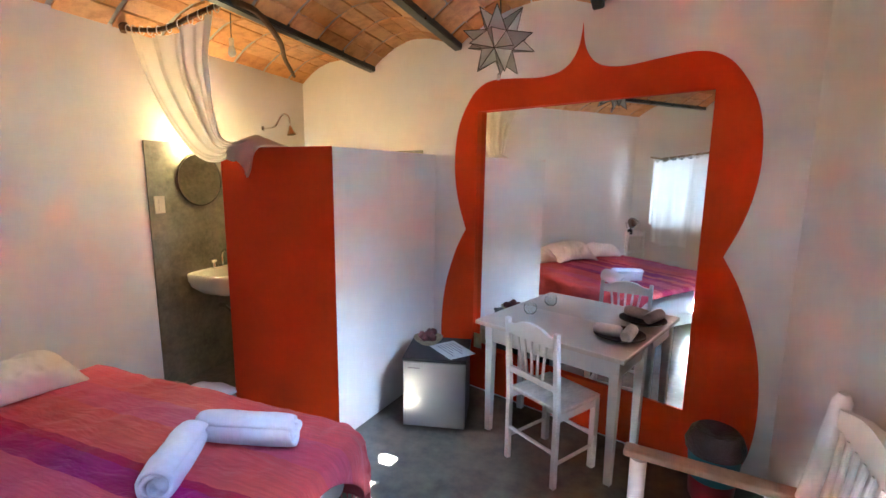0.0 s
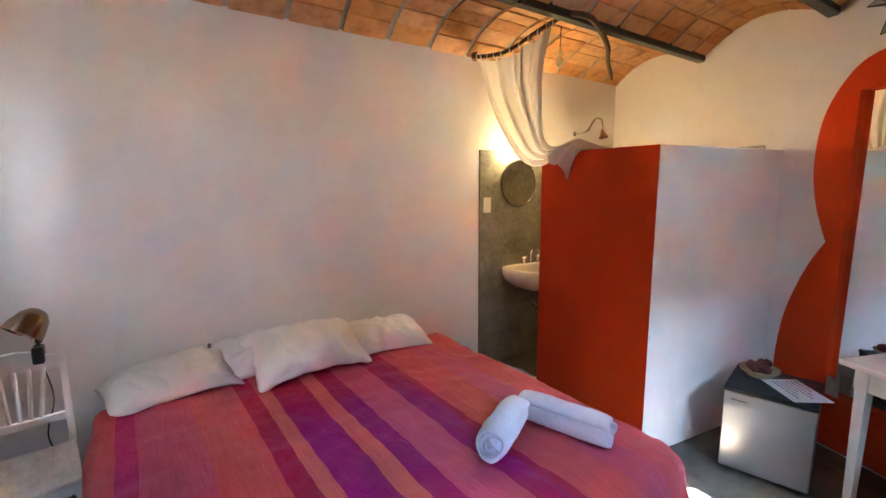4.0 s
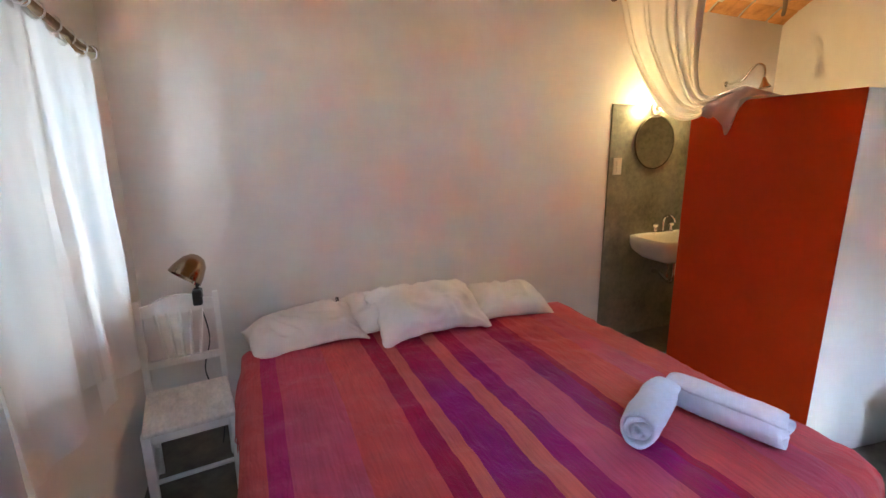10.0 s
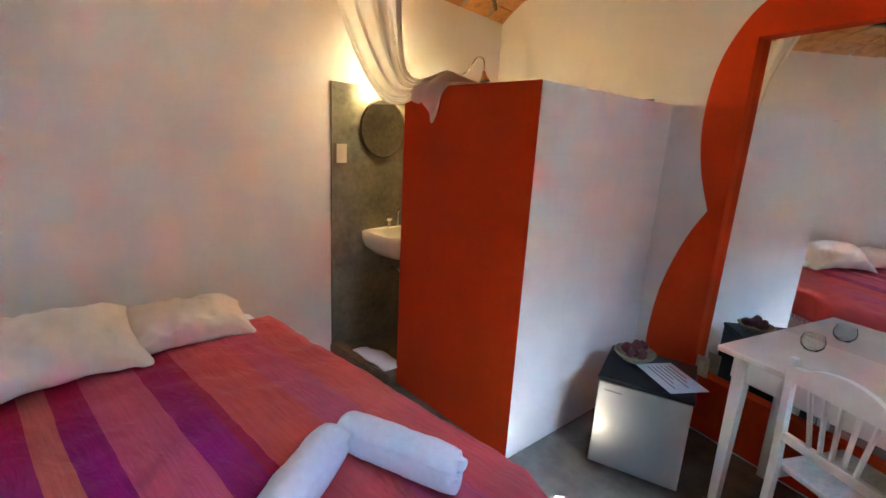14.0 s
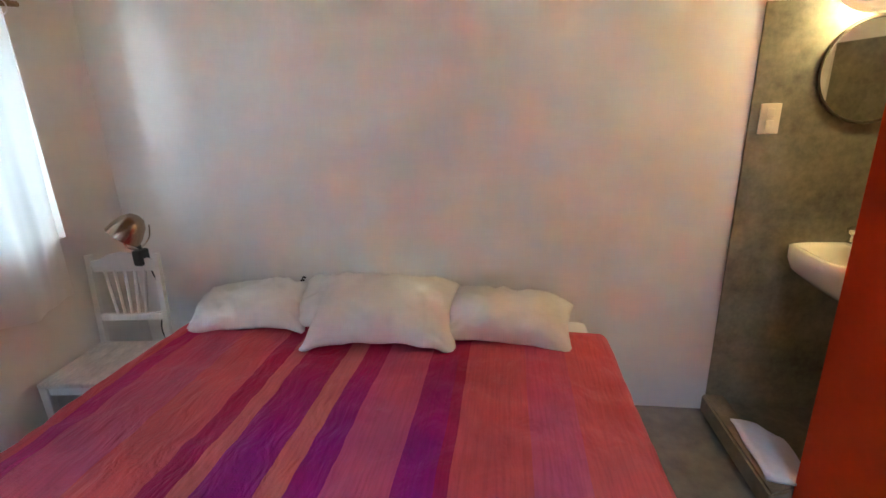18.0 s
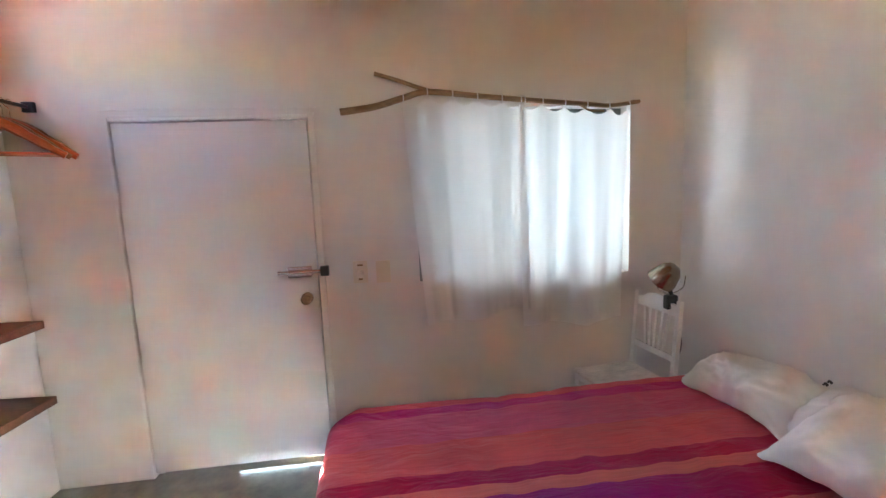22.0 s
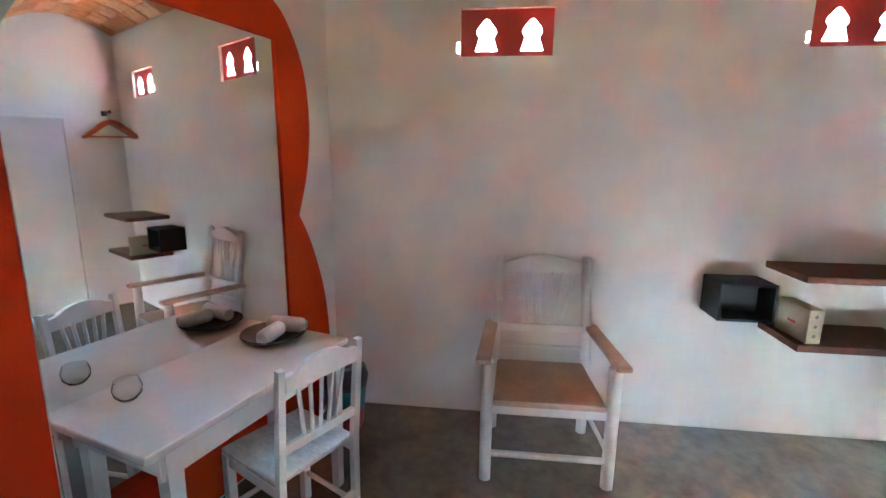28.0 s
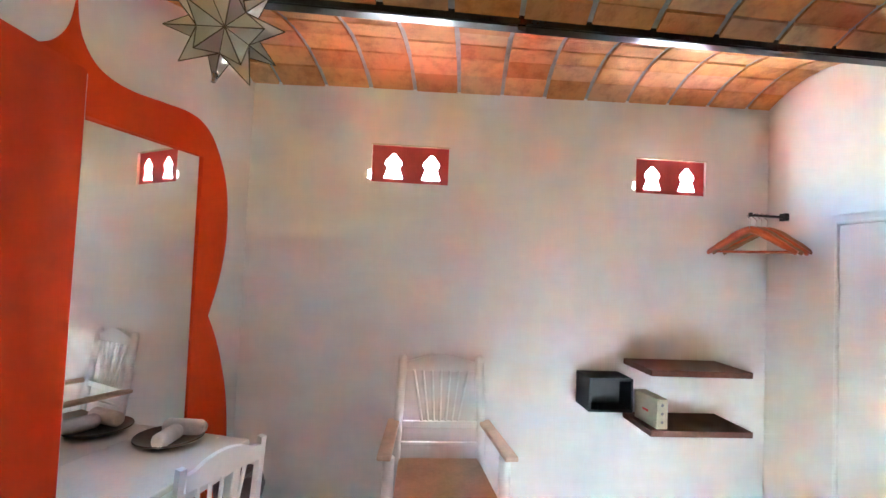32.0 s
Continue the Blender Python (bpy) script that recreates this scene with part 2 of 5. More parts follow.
def cloth(name, base, through_light, let=1.0, fold=200.0):
    """Thin cloth that lets some light through."""
    m, t, b = material(name, base, 0.9)
    v = coords(t)
    n = node(t, "ShaderNodeTexNoise", Scale=fold, Detail=2.0)
    t.links.new(v, n.inputs["Vector"])
    bumped(t, b, n.outputs[0], 0.2, 0.001)
    tr = node(t, "ShaderNodeBsdfTranslucent", Color=(*[c * let for c in base], 1))
    mix = node(t, "ShaderNodeMixShader", Fac=through_light)
    t.links.new(b.outputs[0], mix.inputs[1])
    t.links.new(tr.outputs[0], mix.inputs[2])
    t.links.new(mix.outputs[0], t.nodes["Material Output"].inputs["Surface"])
    return m


CURTAIN = cloth("white_cotton_curtain", (0.86, 0.83, 0.82), 0.45, 0.8)
# lighter, more see-through copy puts stronger backlight into one panel's cloth
LIT_CURTAIN = cloth("lit_white_curtain", (0.91, 0.88, 0.87), 0.65, 0.9)
GAUZE = cloth("white_gauze", (0.80, 0.76, 0.72), 0.5)

MIRROR, _t, _b = material("mirror_silver", (0.86, 0.87, 0.86), 0.02, 1.0)
GLASS, _t, _b = material("clear_glass", (0.9, 0.95, 0.95), 0.03)
_b.inputs["Transmission Weight"].default_value = 1.0
FROST, _t, _b = material("seeded_star_glass", (0.62, 0.61, 0.55), 0.25)
_b.inputs["Transmission Weight"].default_value = 0.35
_n1 = node(_t, "ShaderNodeTexNoise", Scale=35.0, Detail=3.0)
bumped(_t, _b, _n1.outputs[0], 0.4, 0.004)
BULB, _t, _b = material("glowing_bulb", (1, 0.8, 0.5), 0.4)
_b.inputs["Emission Color"].default_value = (1.0, 0.72, 0.36, 1)
_b.inputs["Emission Strength"].default_value = 0.2

# woven bedspread: stripes run along the bed
SPREAD, _t, _b = material("striped_bedspread", (0.5, 0.1, 0.1), 0.85)
_tc = _t.nodes.new("ShaderNodeTexCoord")
_wob = node(_t, "ShaderNodeTexNoise", Scale=1.6, Detail=2.0)
_t.links.new(_tc.outputs["Object"], _wob.inputs["Vector"])
_sep = _t.nodes.new("ShaderNodeSeparateXYZ")
_t.links.new(_tc.outputs["Object"], _sep.inputs[0])
_shift = node(_t, "ShaderNodeMapRange", To_Min=-0.018, To_Max=0.018)
_t.links.new(_wob.outputs[0], _shift.inputs[0])
_add = _t.nodes.new("ShaderNodeMath")
_t.links.new(_sep.outputs["Y"], _add.inputs[0])
_t.links.new(_shift.outputs[0], _add.inputs[1])
_pos = node(_t, "ShaderNodeMapRange", From_Min=0.3, From_Max=2.7)
_t.links.new(_add.outputs[0], _pos.inputs[0])
CORAL, PINK, CRIM, PURP, ORNG, MAG = (0.62, 0.095, 0.10), (0.58, 0.085, 0.13), (0.42, 0.006, 0.045), (0.36, 0.007, 0.10), (0.64, 0.15, 0.12), (0.50, 0.015, 0.13)
STRIPES = [(0.30, CORAL), (0.55, MAG), (0.625, PINK), (0.86, CORAL), (1.075, CRIM), (1.155, ORNG), (1.222, PURP), (1.39, ORNG), (1.475, PURP), (1.58, PINK), (1.77, PURP), (1.88, CRIM), (1.92, CORAL), (2.14, PINK), (2.30, CORAL)]


def stripe_ramp(tones):
    """The stripes across the bed, each in the tone that the table gives it."""
    cr = _t.nodes.new("ShaderNodeValToRGB")
    cr.color_ramp.interpolation = "CONSTANT"
    e = cr.color_ramp.elements
    while len(e) < len(STRIPES):
        e.new(0.5)
    for k, (y, c) in zip(e, STRIPES):
        k.position, k.color = max(0, (y - 0.3) / 2.4), (*tones.get(c, c), 1)
    _t.links.new(_pos.outputs[0], cr.inputs[0])
    return cr.outputs[0]


# bluish light painted in: dark yarn goes from crimson ends to violet mid-length
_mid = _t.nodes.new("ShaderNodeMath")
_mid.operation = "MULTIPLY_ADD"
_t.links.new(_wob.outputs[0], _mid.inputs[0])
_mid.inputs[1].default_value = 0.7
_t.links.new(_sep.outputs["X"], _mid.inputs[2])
_blue_light = ramp(_t, node_range(_t, _mid.outputs[0], -1.35, 0.45), [(0.0, (0, 0, 0)), (0.32, (1, 1, 1)), (0.62, (1, 1, 1)), (0.9, (0.1, 0.1, 0.1))])
_yarn = mixed(_t, _blue_light, stripe_ramp({PURP: CRIM}), stripe_ramp({PURP: (0.30, 0.006, 0.165), CRIM: (0.36, 0.007, 0.075), MAG: (0.46, 0.02, 0.17), PINK: (0.56, 0.095, 0.18)}))
_map = node(_t, "ShaderNodeMapping", Scale=(6.0, 110.0, 6.0))
_t.links.new(_tc.outputs["Object"], _map.inputs["Vector"])
_thr = node(_t, "ShaderNodeTexNoise", Scale=1.0, Detail=3.0)
_t.links.new(_map.outputs[0], _thr.inputs["Vector"])
_tone = ramp(_t, _thr.outputs[0], [(0.25, (0.62, 0.55, 0.6)), (0.6, (1, 1, 1)), (0.85, (1.0, 0.9, 0.95))])
_big = node(_t, "ShaderNodeTexNoise", Scale=3.5, Detail=4.0)
_t.links.new(_tc.outputs["Object"], _big.inputs["Vector"])
_fade = ramp(_t, _big.outputs[0], [(0.3, (0.78, 0.75, 0.8)), (0.7, (1, 1, 1))])
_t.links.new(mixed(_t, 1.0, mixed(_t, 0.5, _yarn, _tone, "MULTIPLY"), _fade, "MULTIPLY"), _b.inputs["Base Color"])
_weave = node(_t, "ShaderNodeTexNoise", Scale=260.0, Detail=1.0)
_t.links.new(_tc.outputs["Object"], _weave.inputs["Vector"])
_wav = node(_t, "ShaderNodeMapping", Scale=(5.0, 11.0, 5.0))
_t.links.new(_tc.outputs["Object"], _wav.inputs["Vector"])
_soft = node(_t, "ShaderNodeTexNoise", Scale=1.0, Detail=3.0, Roughness=0.55, Distortion=0.6)
_t.links.new(_wav.outputs[0], _soft.inputs["Vector"])
_sum = node(_t, "ShaderNodeMath")
_sum.operation = "MULTIPLY_ADD"
_t.links.new(_weave.outputs[0], _sum.inputs[0])
_sum.inputs[1].default_value = 0.06
_t.links.new(_soft.outputs[0], _sum.inputs[2])
bumped(_t, _b, _sum.outputs[0], 0.75, 0.03)
_b.inputs["Specular IOR Level"].default_value = 0.2
_b.inputs["Roughness"].default_value = 0.55


# ---- building helpers ----
def part(name, bm, mat, parent=None, label="", smooth=False):
    """Links a bmesh as one mesh object, under a thing or a part."""
    bmesh.ops.recalc_face_normals(bm, faces=bm.faces)
    me = bpy.data.meshes.new(name)
    bm.to_mesh(me)
    bm.free()
    for m in mat if isinstance(mat, (list, tuple)) else [mat]:
        me.materials.append(m)
    if smooth:
        me.polygons.foreach_set("use_smooth", [True] * len(me.polygons))
        if smooth != "all":
            me.set_sharp_from_angle(angle=radians(smooth if isinstance(smooth, (int, float)) and smooth > 1 else 40))
    ob = new(name, me)
    if parent:
        ob.parent = parent
    if label:
        ob["label"] = label
    return ob


def thing(name, m, label, category, group="", kind=""):
    ob = new(name)
    ob.empty_display_size = 0.1
    ob.matrix_world = m
    return tagged(ob, label, category, group, kind)


def solid(name, bm, mat, label, category, smooth=False, kind="", group=""):
    return tagged(part(name, bm, mat, None, "", smooth), label, category, group, kind)


def structure(name, bm, mat, label, category, smooth=False):
    return tagged(part(name, bm, mat, None, "", smooth), label, category, "", "structure")


def box(bm, lo, hi, bevel=0.0, m=None, segments=2):
    c = [(a + b) / 2 for a, b in zip(lo, hi)]
    s = [abs(b - a) for a, b in zip(lo, hi)]
    t = Matrix.Translation(c) @ Matrix.Diagonal((*s, 1))
    r = bmesh.ops.create_cube(bm, size=1, matrix=(m @ t) if m else t)
    if bevel:
        edges = list({e for v in r["verts"] for e in v.link_edges})
        bmesh.ops.bevel(bm, geom=edges, offset=bevel, segments=segments, affect="EDGES", profile=0.5)
    return bm


def new_box(lo, hi, bevel=0.0, m=None):
    return box(bmesh.new(), lo, hi, bevel, m)


def tube(bm, pts, radii, seg=10):
    """A round bar through points, with a radius at each."""
    pts = [Vector(p) for p in pts]
    if isinstance(radii, (int, float)):
        radii = [radii] * len(pts)
    rings, side = [], None
    for i, p in enumerate(pts):
        way = (pts[min(i + 1, len(pts) - 1)] - pts[max(i - 1, 0)]).normalized()
        if side is None:
            side = way.orthogonal().normalized()
        side = (side - way * side.dot(way)).normalized()
        up = way.cross(side)
        rings.append([bm.verts.new(p + radii[i] * (math.cos(a) * side + math.sin(a) * up)) for a in (2 * math.pi * k / seg for k in range(seg))])
    for a, b in zip(rings, rings[1:]):
        for k in range(seg):
            bm.faces.new((a[k], a[(k + 1) % seg], b[(k + 1) % seg], b[k]))
    bm.faces.new(rings[0][::-1])
    bm.faces.new(rings[-1])
    return bm


def new_tube(pts, radii, seg=10):
    return tube(bmesh.new(), pts, radii, seg)


def lathe(bm, profile, seg=24, m=None):
    """A profile of (radius, height) turned about z."""
    m = m or Matrix()
    rings = []
    for r, z in profile:
        rings.append([bm.verts.new(m @ Vector((r * math.cos(a), r * math.sin(a), z))) for a in (2 * math.pi * k / seg for k in range(seg))])
    for a, b in zip(rings, rings[1:]):
        for k in range(seg):
            bm.faces.new((a[k], a[(k + 1) % seg], b[(k + 1) % seg], b[k]))
    bm.faces.new(rings[0][::-1])
    bm.faces.new(rings[-1])
    return bm


def smooth_path(pts, n=6):
    """Points of a smooth curve through the given ones."""
    pts = [Vector(p) for p in pts]
    out = []
    for i in range(len(pts) - 1):
        a, b, c, d = pts[max(i - 1, 0)], pts[i], pts[i + 1], pts[min(i + 2, len(pts) - 1)]
        for k in range(n):
            t = k / n
            out.append(0.5 * ((2 * b) + (c - a) * t + (2 * a - 5 * b + 4 * c - d) * t * t + (3 * b - a - 3 * c + d) * t ** 3))
    return out + [pts[-1]]


def prism(bm, outline, thick, m):
    """An outline in the plane of m, raised along its z."""
    low = [bm.verts.new(m @ Vector((x, y, 0))) for x, y in outline]
    high = [bm.verts.new(m @ Vector((x, y, thick))) for x, y in outline]
    bm.faces.new(low[::-1])
    bm.faces.new(high)
    for k in range(len(low)):
        j = (k + 1) % len(low)
        bm.faces.new((low[k], low[j], high[j], high[k]))
    return bm


def wall(name, a, b, outward, z0, z1, openings, mat, label):
    """A wall whose room face runs from a to b, thickened by the vector outward; openings are (s0, s1, z0, z1)."""
    a, b, outward = Vector((*a, 0)), Vector((*b, 0)), Vector((*outward, 0))
    length = (b - a).length
    way = (b - a) / length
    cuts = sorted({0.0, length, *[o[0] for o in openings], *[o[1] for o in openings]})
    levels = sorted({z0, z1, *[o[2] for o in openings], *[o[3] for o in openings]})
    bm = bmesh.new()
    corner = {}

    def at(s, z):
        if (s, z) not in corner:
            corner[s, z] = bm.verts.new(a + way * s + Vector((0, 0, z)))
        return corner[s, z]

    for s0, s1 in zip(cuts, cuts[1:]):
        for l0, l1 in zip(levels, levels[1:]):
            if any(o[0] <= (s0 + s1) / 2 <= o[1] and o[2] <= (l0 + l1) / 2 <= o[3] for o in openings):
                continue
            bm.faces.new((at(s0, l0), at(s1, l0), at(s1, l1), at(s0, l1)))
    grown = bmesh.ops.extrude_face_region(bm, geom=bm.faces[:])
    bmesh.ops.translate(bm, vec=outward, verts=[g for g in grown["geom"] if isinstance(g, bmesh.types.BMVert)])
    return structure(name, bm, mat, label, "wall")


# ---- the room: a skewed plan ----
SW, SE, NE, NW = Vector((-2.18, 0)), Vector((1.46, 0)), Vector((1.752, 3.478)), Vector((-2.18, 4.855))
EAST = (NE - SE).normalized()
NORTH = (NE - NW).normalized()
EAST_OUT, NORTH_OUT = Vector((EAST.y, -EAST.x)), Vector((-NORTH.y, NORTH.x))
VENTS = [(0.452, 0.945, 2.155, 2.392), (2.215, 2.715, 2.13, 2.375)]
WINDOW = (-1.835, -0.56, 1.0, 1.985)
DOOR = (0.0, 0.975, 0.0, 1.945)

bm = bmesh.new()
bm.faces.new([bm.verts.new(p) for p in ((-40, -40, 0), (40, -40, 0), (40, 40, 0), (-40, 40, 0))])
bmesh.ops.translate(bm, vec=(0, 0, -0.03), verts=bm.verts)
structure("ground", bm, GROUND, "pale concrete ground outside the house", "ground")
bm = bmesh.new()
prism(bm, [(-2.38, -0.19), (1.66, -0.19), (1.95, 3.6), (-2.38, 5.05)], 0.1, pose(0, 0, -0.1))
structure("floor", bm, FLOOR, "dark mottled polished concrete floor", "floor")

TOP = 3.0
NICHE_S = 0.2 + (0.645 - NW.x) / NORTH.x
wall("wall_south", (-2.38, 0), (1.66, 0), (0, -0.2), 0, TOP, [(DOOR[0] + 2.38, DOOR[1] + 2.38, -1, DOOR[3]), (WINDOW[0] + 2.38, WINDOW[1] + 2.38, WINDOW[2], WINDOW[3])], PLASTER, "white plastered wall with door and window")
wall("wall_west", (-2.18, 0), (-2.18, 4.855), (-0.2, 0), 0, TOP, [], PLASTER, "white plastered wall behind the bed")
wall("wall_east", tuple(SE), tuple(NE), tuple(0.08 * EAST_OUT), 0, TOP, [(y0 / EAST.y, y1 / EAST.y, z0, z1) for y0, y1, z0, z1 in VENTS] + [((y1 + 0.003) / EAST.y, (y1 + 0.022) / EAST.y, z0 + 0.02, z0 + 0.075) for y0, y1, z0, z1 in VENTS], PLASTER, "white plastered wall with two small vents")
wall("wall_north", tuple(NW - 0.2 * NORTH), tuple(NE + 0.2 * NORTH), tuple(0.2 * NORTH_OUT), 0, TOP, [(NICHE_S - 0.776, NICHE_S + 0.748, 0.34, 2.14)], PLASTER, "white plastered wall with painted mirror surround")
# unseen slab closes the room; its south overhang is added to shade the window
bm = bmesh.new()
prism(bm, [(-2.5, -1.34), (1.6, -1.34), (1.9, 3.7), (-2.5, 5.15)], 0.12, pose(0, 0, TOP + 0.001))
structure("roof", bm, ROOF, "flat unseen roof above the vaults, overhang added to shade the window", "roof")

# steel beams and the brick vaults between them
BEAM_S = [(-2.18, 2.60), (-1.13, 2.60), (-0.27, 2.645), (0.59, 2.722), (1.46, 2.765)]
BEAM_N = [(-2.18, 2.55), (-1.17, 2.55), (-0.27, 2.585), (0.73, 2.655), (1.752, 2.70)]


def north_y(x):
    return NW.y + (x - NW.x) * NORTH.y / NORTH.x


def beam_at(i, v, extra=0.0):
    """A point on beam line i, v from the south wall to the north one."""
    (xs, zs), (xn, zn) = BEAM_S[i], BEAM_N[i]
    s, n = Vector((xs, -extra, zs)), Vector((xn, north_y(xn) + extra, zn))
    return s.lerp(n, v)


for i in (1, 2, 3):
    bm = bmesh.new()
    for v in (0, 1):
        p = beam_at(i, v, 0.1)
        for dx, dz in ((-0.034, 0), (0.034, 0), (0.034, 0.075), (-0.034, 0.075)):
            bm.verts.new(p + Vector((dx, 0, dz)))
    bm.verts.ensure_lookup_table()
    w = bm.verts
    for q in ((0, 1, 2, 3), (7, 6, 5, 4), (0, 4, 5, 1), (1, 5, 6, 2), (2, 6, 7, 3), (3, 7, 4, 0)):
        bm.faces.new([w[k] for k in q])
    bmesh.ops.bevel(bm, geom=bm.edges[:], offset=0.006, segments=2, affect="EDGES")
    structure("ceiling_beam", bm, STEEL, "dark steel ceiling beam carrying brick vaults", "beam")

RISE = 0.15
rng = random.Random(4)


def vault_point(i, u, v, lift=0.0):
    a, b = beam_at(i, v, 0.12), beam_at(i + 1, v, 0.12)
    p = a.lerp(b, u)
    p.z += 0.03 + RISE * (1 - (2 * u - 1) ** 2) + lift
    return p


bm = bmesh.new()
for i in range(4):
    nu, nv = 7, 15 if i < 2 else 13
    # the mortar shell behind the bricks
    grid = [[bm.verts.new(vault_point(i, u / 14, v / nv)) for v in range(nv + 1)] for u in range(15)]
    for u in range(14):
        for v in range(nv):
            f = bm.faces.new((grid[u][v], grid[u][v + 1], grid[u + 1][v + 1], grid[u + 1][v]))
            f.material_index = 1
    for v in range(nv):
        for u in range(nu):
            du, dv = 0.034 + rng.uniform(-0.010, 0.012), 0.046 + rng.uniform(-0.006, 0.008)
            drop = -0.009 - rng.uniform(0, 0.008)
            jig = rng.uniform(-0.02, 0.02)
            us = [(u + du + jig) / nu, (u + 0.5) / nu, (u + 1 - du + jig) / nu]
            vs = [(v + dv) / nv, (v + 1 - dv) / nv]
            face = [[bm.verts.new(vault_point(i, a, b, drop + rng.uniform(-0.002, 0.002))) for b in vs] for a in us]
            back = [[bm.verts.new(vault_point(i, a, b, 0.004)) for b in vs] for a in us]
            for k in (0, 1):
                bm.faces.new((face[k][0], face[k][1], face[k + 1][1], face[k + 1][0]))
                for e in (0, 1):
                    bm.faces.new((face[k][e], face[k + 1][e], back[k + 1][e], back[k][e]))
            for k in (0, 2):
                bm.faces.new((face[k][0], back[k][0], back[k][1], face[k][1]))
structure("ceiling", bm, [BRICK, MORTAR], "shallow vaults of orange fired bricks", "ceiling", smooth=False)

# ---- bathroom corner ----
RED_A, RED_B, WHITE_END = Vector((-1.575, 3.17)), Vector((-0.635, 3.075)), Vector((-0.475, 4.23))
PART_TOP = 1.835
_w = (RED_B - RED_A).normalized()
_n = Vector((-_w.y, _w.x))
bm = bmesh.new()
prism(bm, [tuple(p) for p in (RED_A, RED_B - 0.001 * _w, RED_B - 0.12 * _w + 0.12 * _n, RED_A + 0.12 * _n)], PART_TOP, pose(0, 0, 0))
bmesh.ops.bevel(bm, geom=[e for e in bm.edges], offset=0.0012, segments=2, affect="EDGES")
structure("partition_wall", bm, RED, "low red-painted bathroom partition", "partition")
_w2 = (WHITE_END - RED_B).normalized()
_n2 = Vector((-_w2.y, _w2.x))
bm = bmesh.new()
prism(bm, [tuple(p) for p in (RED_B + 0.0 * _w2, WHITE_END + 0.05 * _w2, WHITE_END + 0.05 * _w2 + 0.1 * _n2, RED_B + 0.12 * _n2 + 0.126 * _w2)], PART_TOP - 0.003, pose(0, 0, 0))
bmesh.ops.bevel(bm, geom=[e for e in bm.edges], offset=0.0012, segments=2, affect="EDGES")
structure("partition_wall", bm, PLASTER, "low white-plastered bathroom partition", "partition")

bm = new_box((-2.18, 3.083, 0.0), (-2.17, 4.775, 1.89), 0.002)
structure("concrete_panel", bm, CONCRETE, "mottled polished concrete wall panel in bathroom", "wall panel")
bm = bmesh.new()
_m = Matrix.Translation((NW.x, NW.y, 0)) @ Matrix.Rotation(math.atan2(NORTH.y, NORTH.x), 4, "Z")
box(bm, (0.012, -0.01, 0), (1.68, 0.0, 1.872), 0.002, _m)
structure("concrete_panel", bm, CONCRETE, "mottled polished concrete wall panel in shower", "wall panel")
bm = bmesh.new()
prism(bm, [(-2.168, 3.06), (-1.52, 3.06), (-1.56, 3.165), (-2.168, 3.165)], 0.1, pose(0, 0, 0))
bmesh.ops.bevel(bm, geom=[e for e in bm.edges], offset=0.01, segments=2, affect="EDGES")
structure("bathroom_curb", bm, CURB, "low brown concrete curb at bathroom entry", "step")
bm = bmesh.new()
prism(bm, [(-2.168, 3.165), (-1.56, 3.18), (-0.66, 3.21), (-0.6, 4.2), (-2.168, 4.75)], 0.045, pose(0, 0, 0.002))
structure("bathroom_floor", bm, CONCRETE, "raised dark concrete bathroom floor", "floor")

# a folded bath mat lying over the curb
bm = bmesh.new()
_g = [[bm.verts.new((-1.95 + 0.36 * u / 8 + 0.01 * v, 3.10 + 0.2 * v / 6 - 0.02 * u / 8, 0.108 + 0.006 * math.sin(u * 1.3 + v) - 0.045 * max(0, v - 3) / 3)) for v in range(7)] for u in range(9)]
for u in range(8):
    for v in range(6):
        bm.faces.new((_g[u][v], _g[u + 1][v], _g[u + 1][v + 1], _g[u][v + 1]))
_x = bmesh.ops.extrude_face_region(bm, geom=bm.faces[:])
bmesh.ops.translate(bm, vec=(0, 0, 0.009), verts=[g for g in _x["geom"] if isinstance(g, bmesh.types.BMVert)])
solid("bath_mat", bm, TOWEL, "white cotton bath mat lying on the curb", "bath mat", smooth="all")

# round mirror, sink, tap, switch
rm = thing("round_mirror", pose(-2.168, 3.515, 1.615, 0, 90, 0), "round wall mirror with thin dark metal rim", "mirror")
part("mirror_glass", lathe(bmesh.new(), [(0.0005, 0.0), (0.193, 0.0), (0.193, 0.006), (0.0005, 0.006)], 48), MIRROR, rm)
bm = bmesh.new()
_c = [(0.2 * math.cos(a), 0.2 * math.sin(a), 0.006) for a in (2 * math.pi * k / 48 for k in range(49))]
tube(bm, _c, 0.006, 8)
part("rim", bm, STAR_EDGE, rm, "thin dark bronze rim", smooth=True)

sk = thing("washbasin", pose(-2.168, 3.63, 0.90), "white ceramic wall-hung washbasin with rounded front", "sink")
bm = bmesh.new()


def basin_ring(scale_x, scale_y, z, back=0.0):
    out = []
    for k in range(32):
        a = 2 * math.pi * k / 32
        x, y = math.cos(a), math.sin(a)
        px = abs(x) ** 0.34 * (1 if x > 0 else -1)
        py = abs(y) ** 0.28 * (1 if y > 0 else -1)
        out.append(bm.verts.new((max(back, 0.185 + 0.185 * px * scale_x), 0.335 * py * scale_y, z)))
    return out


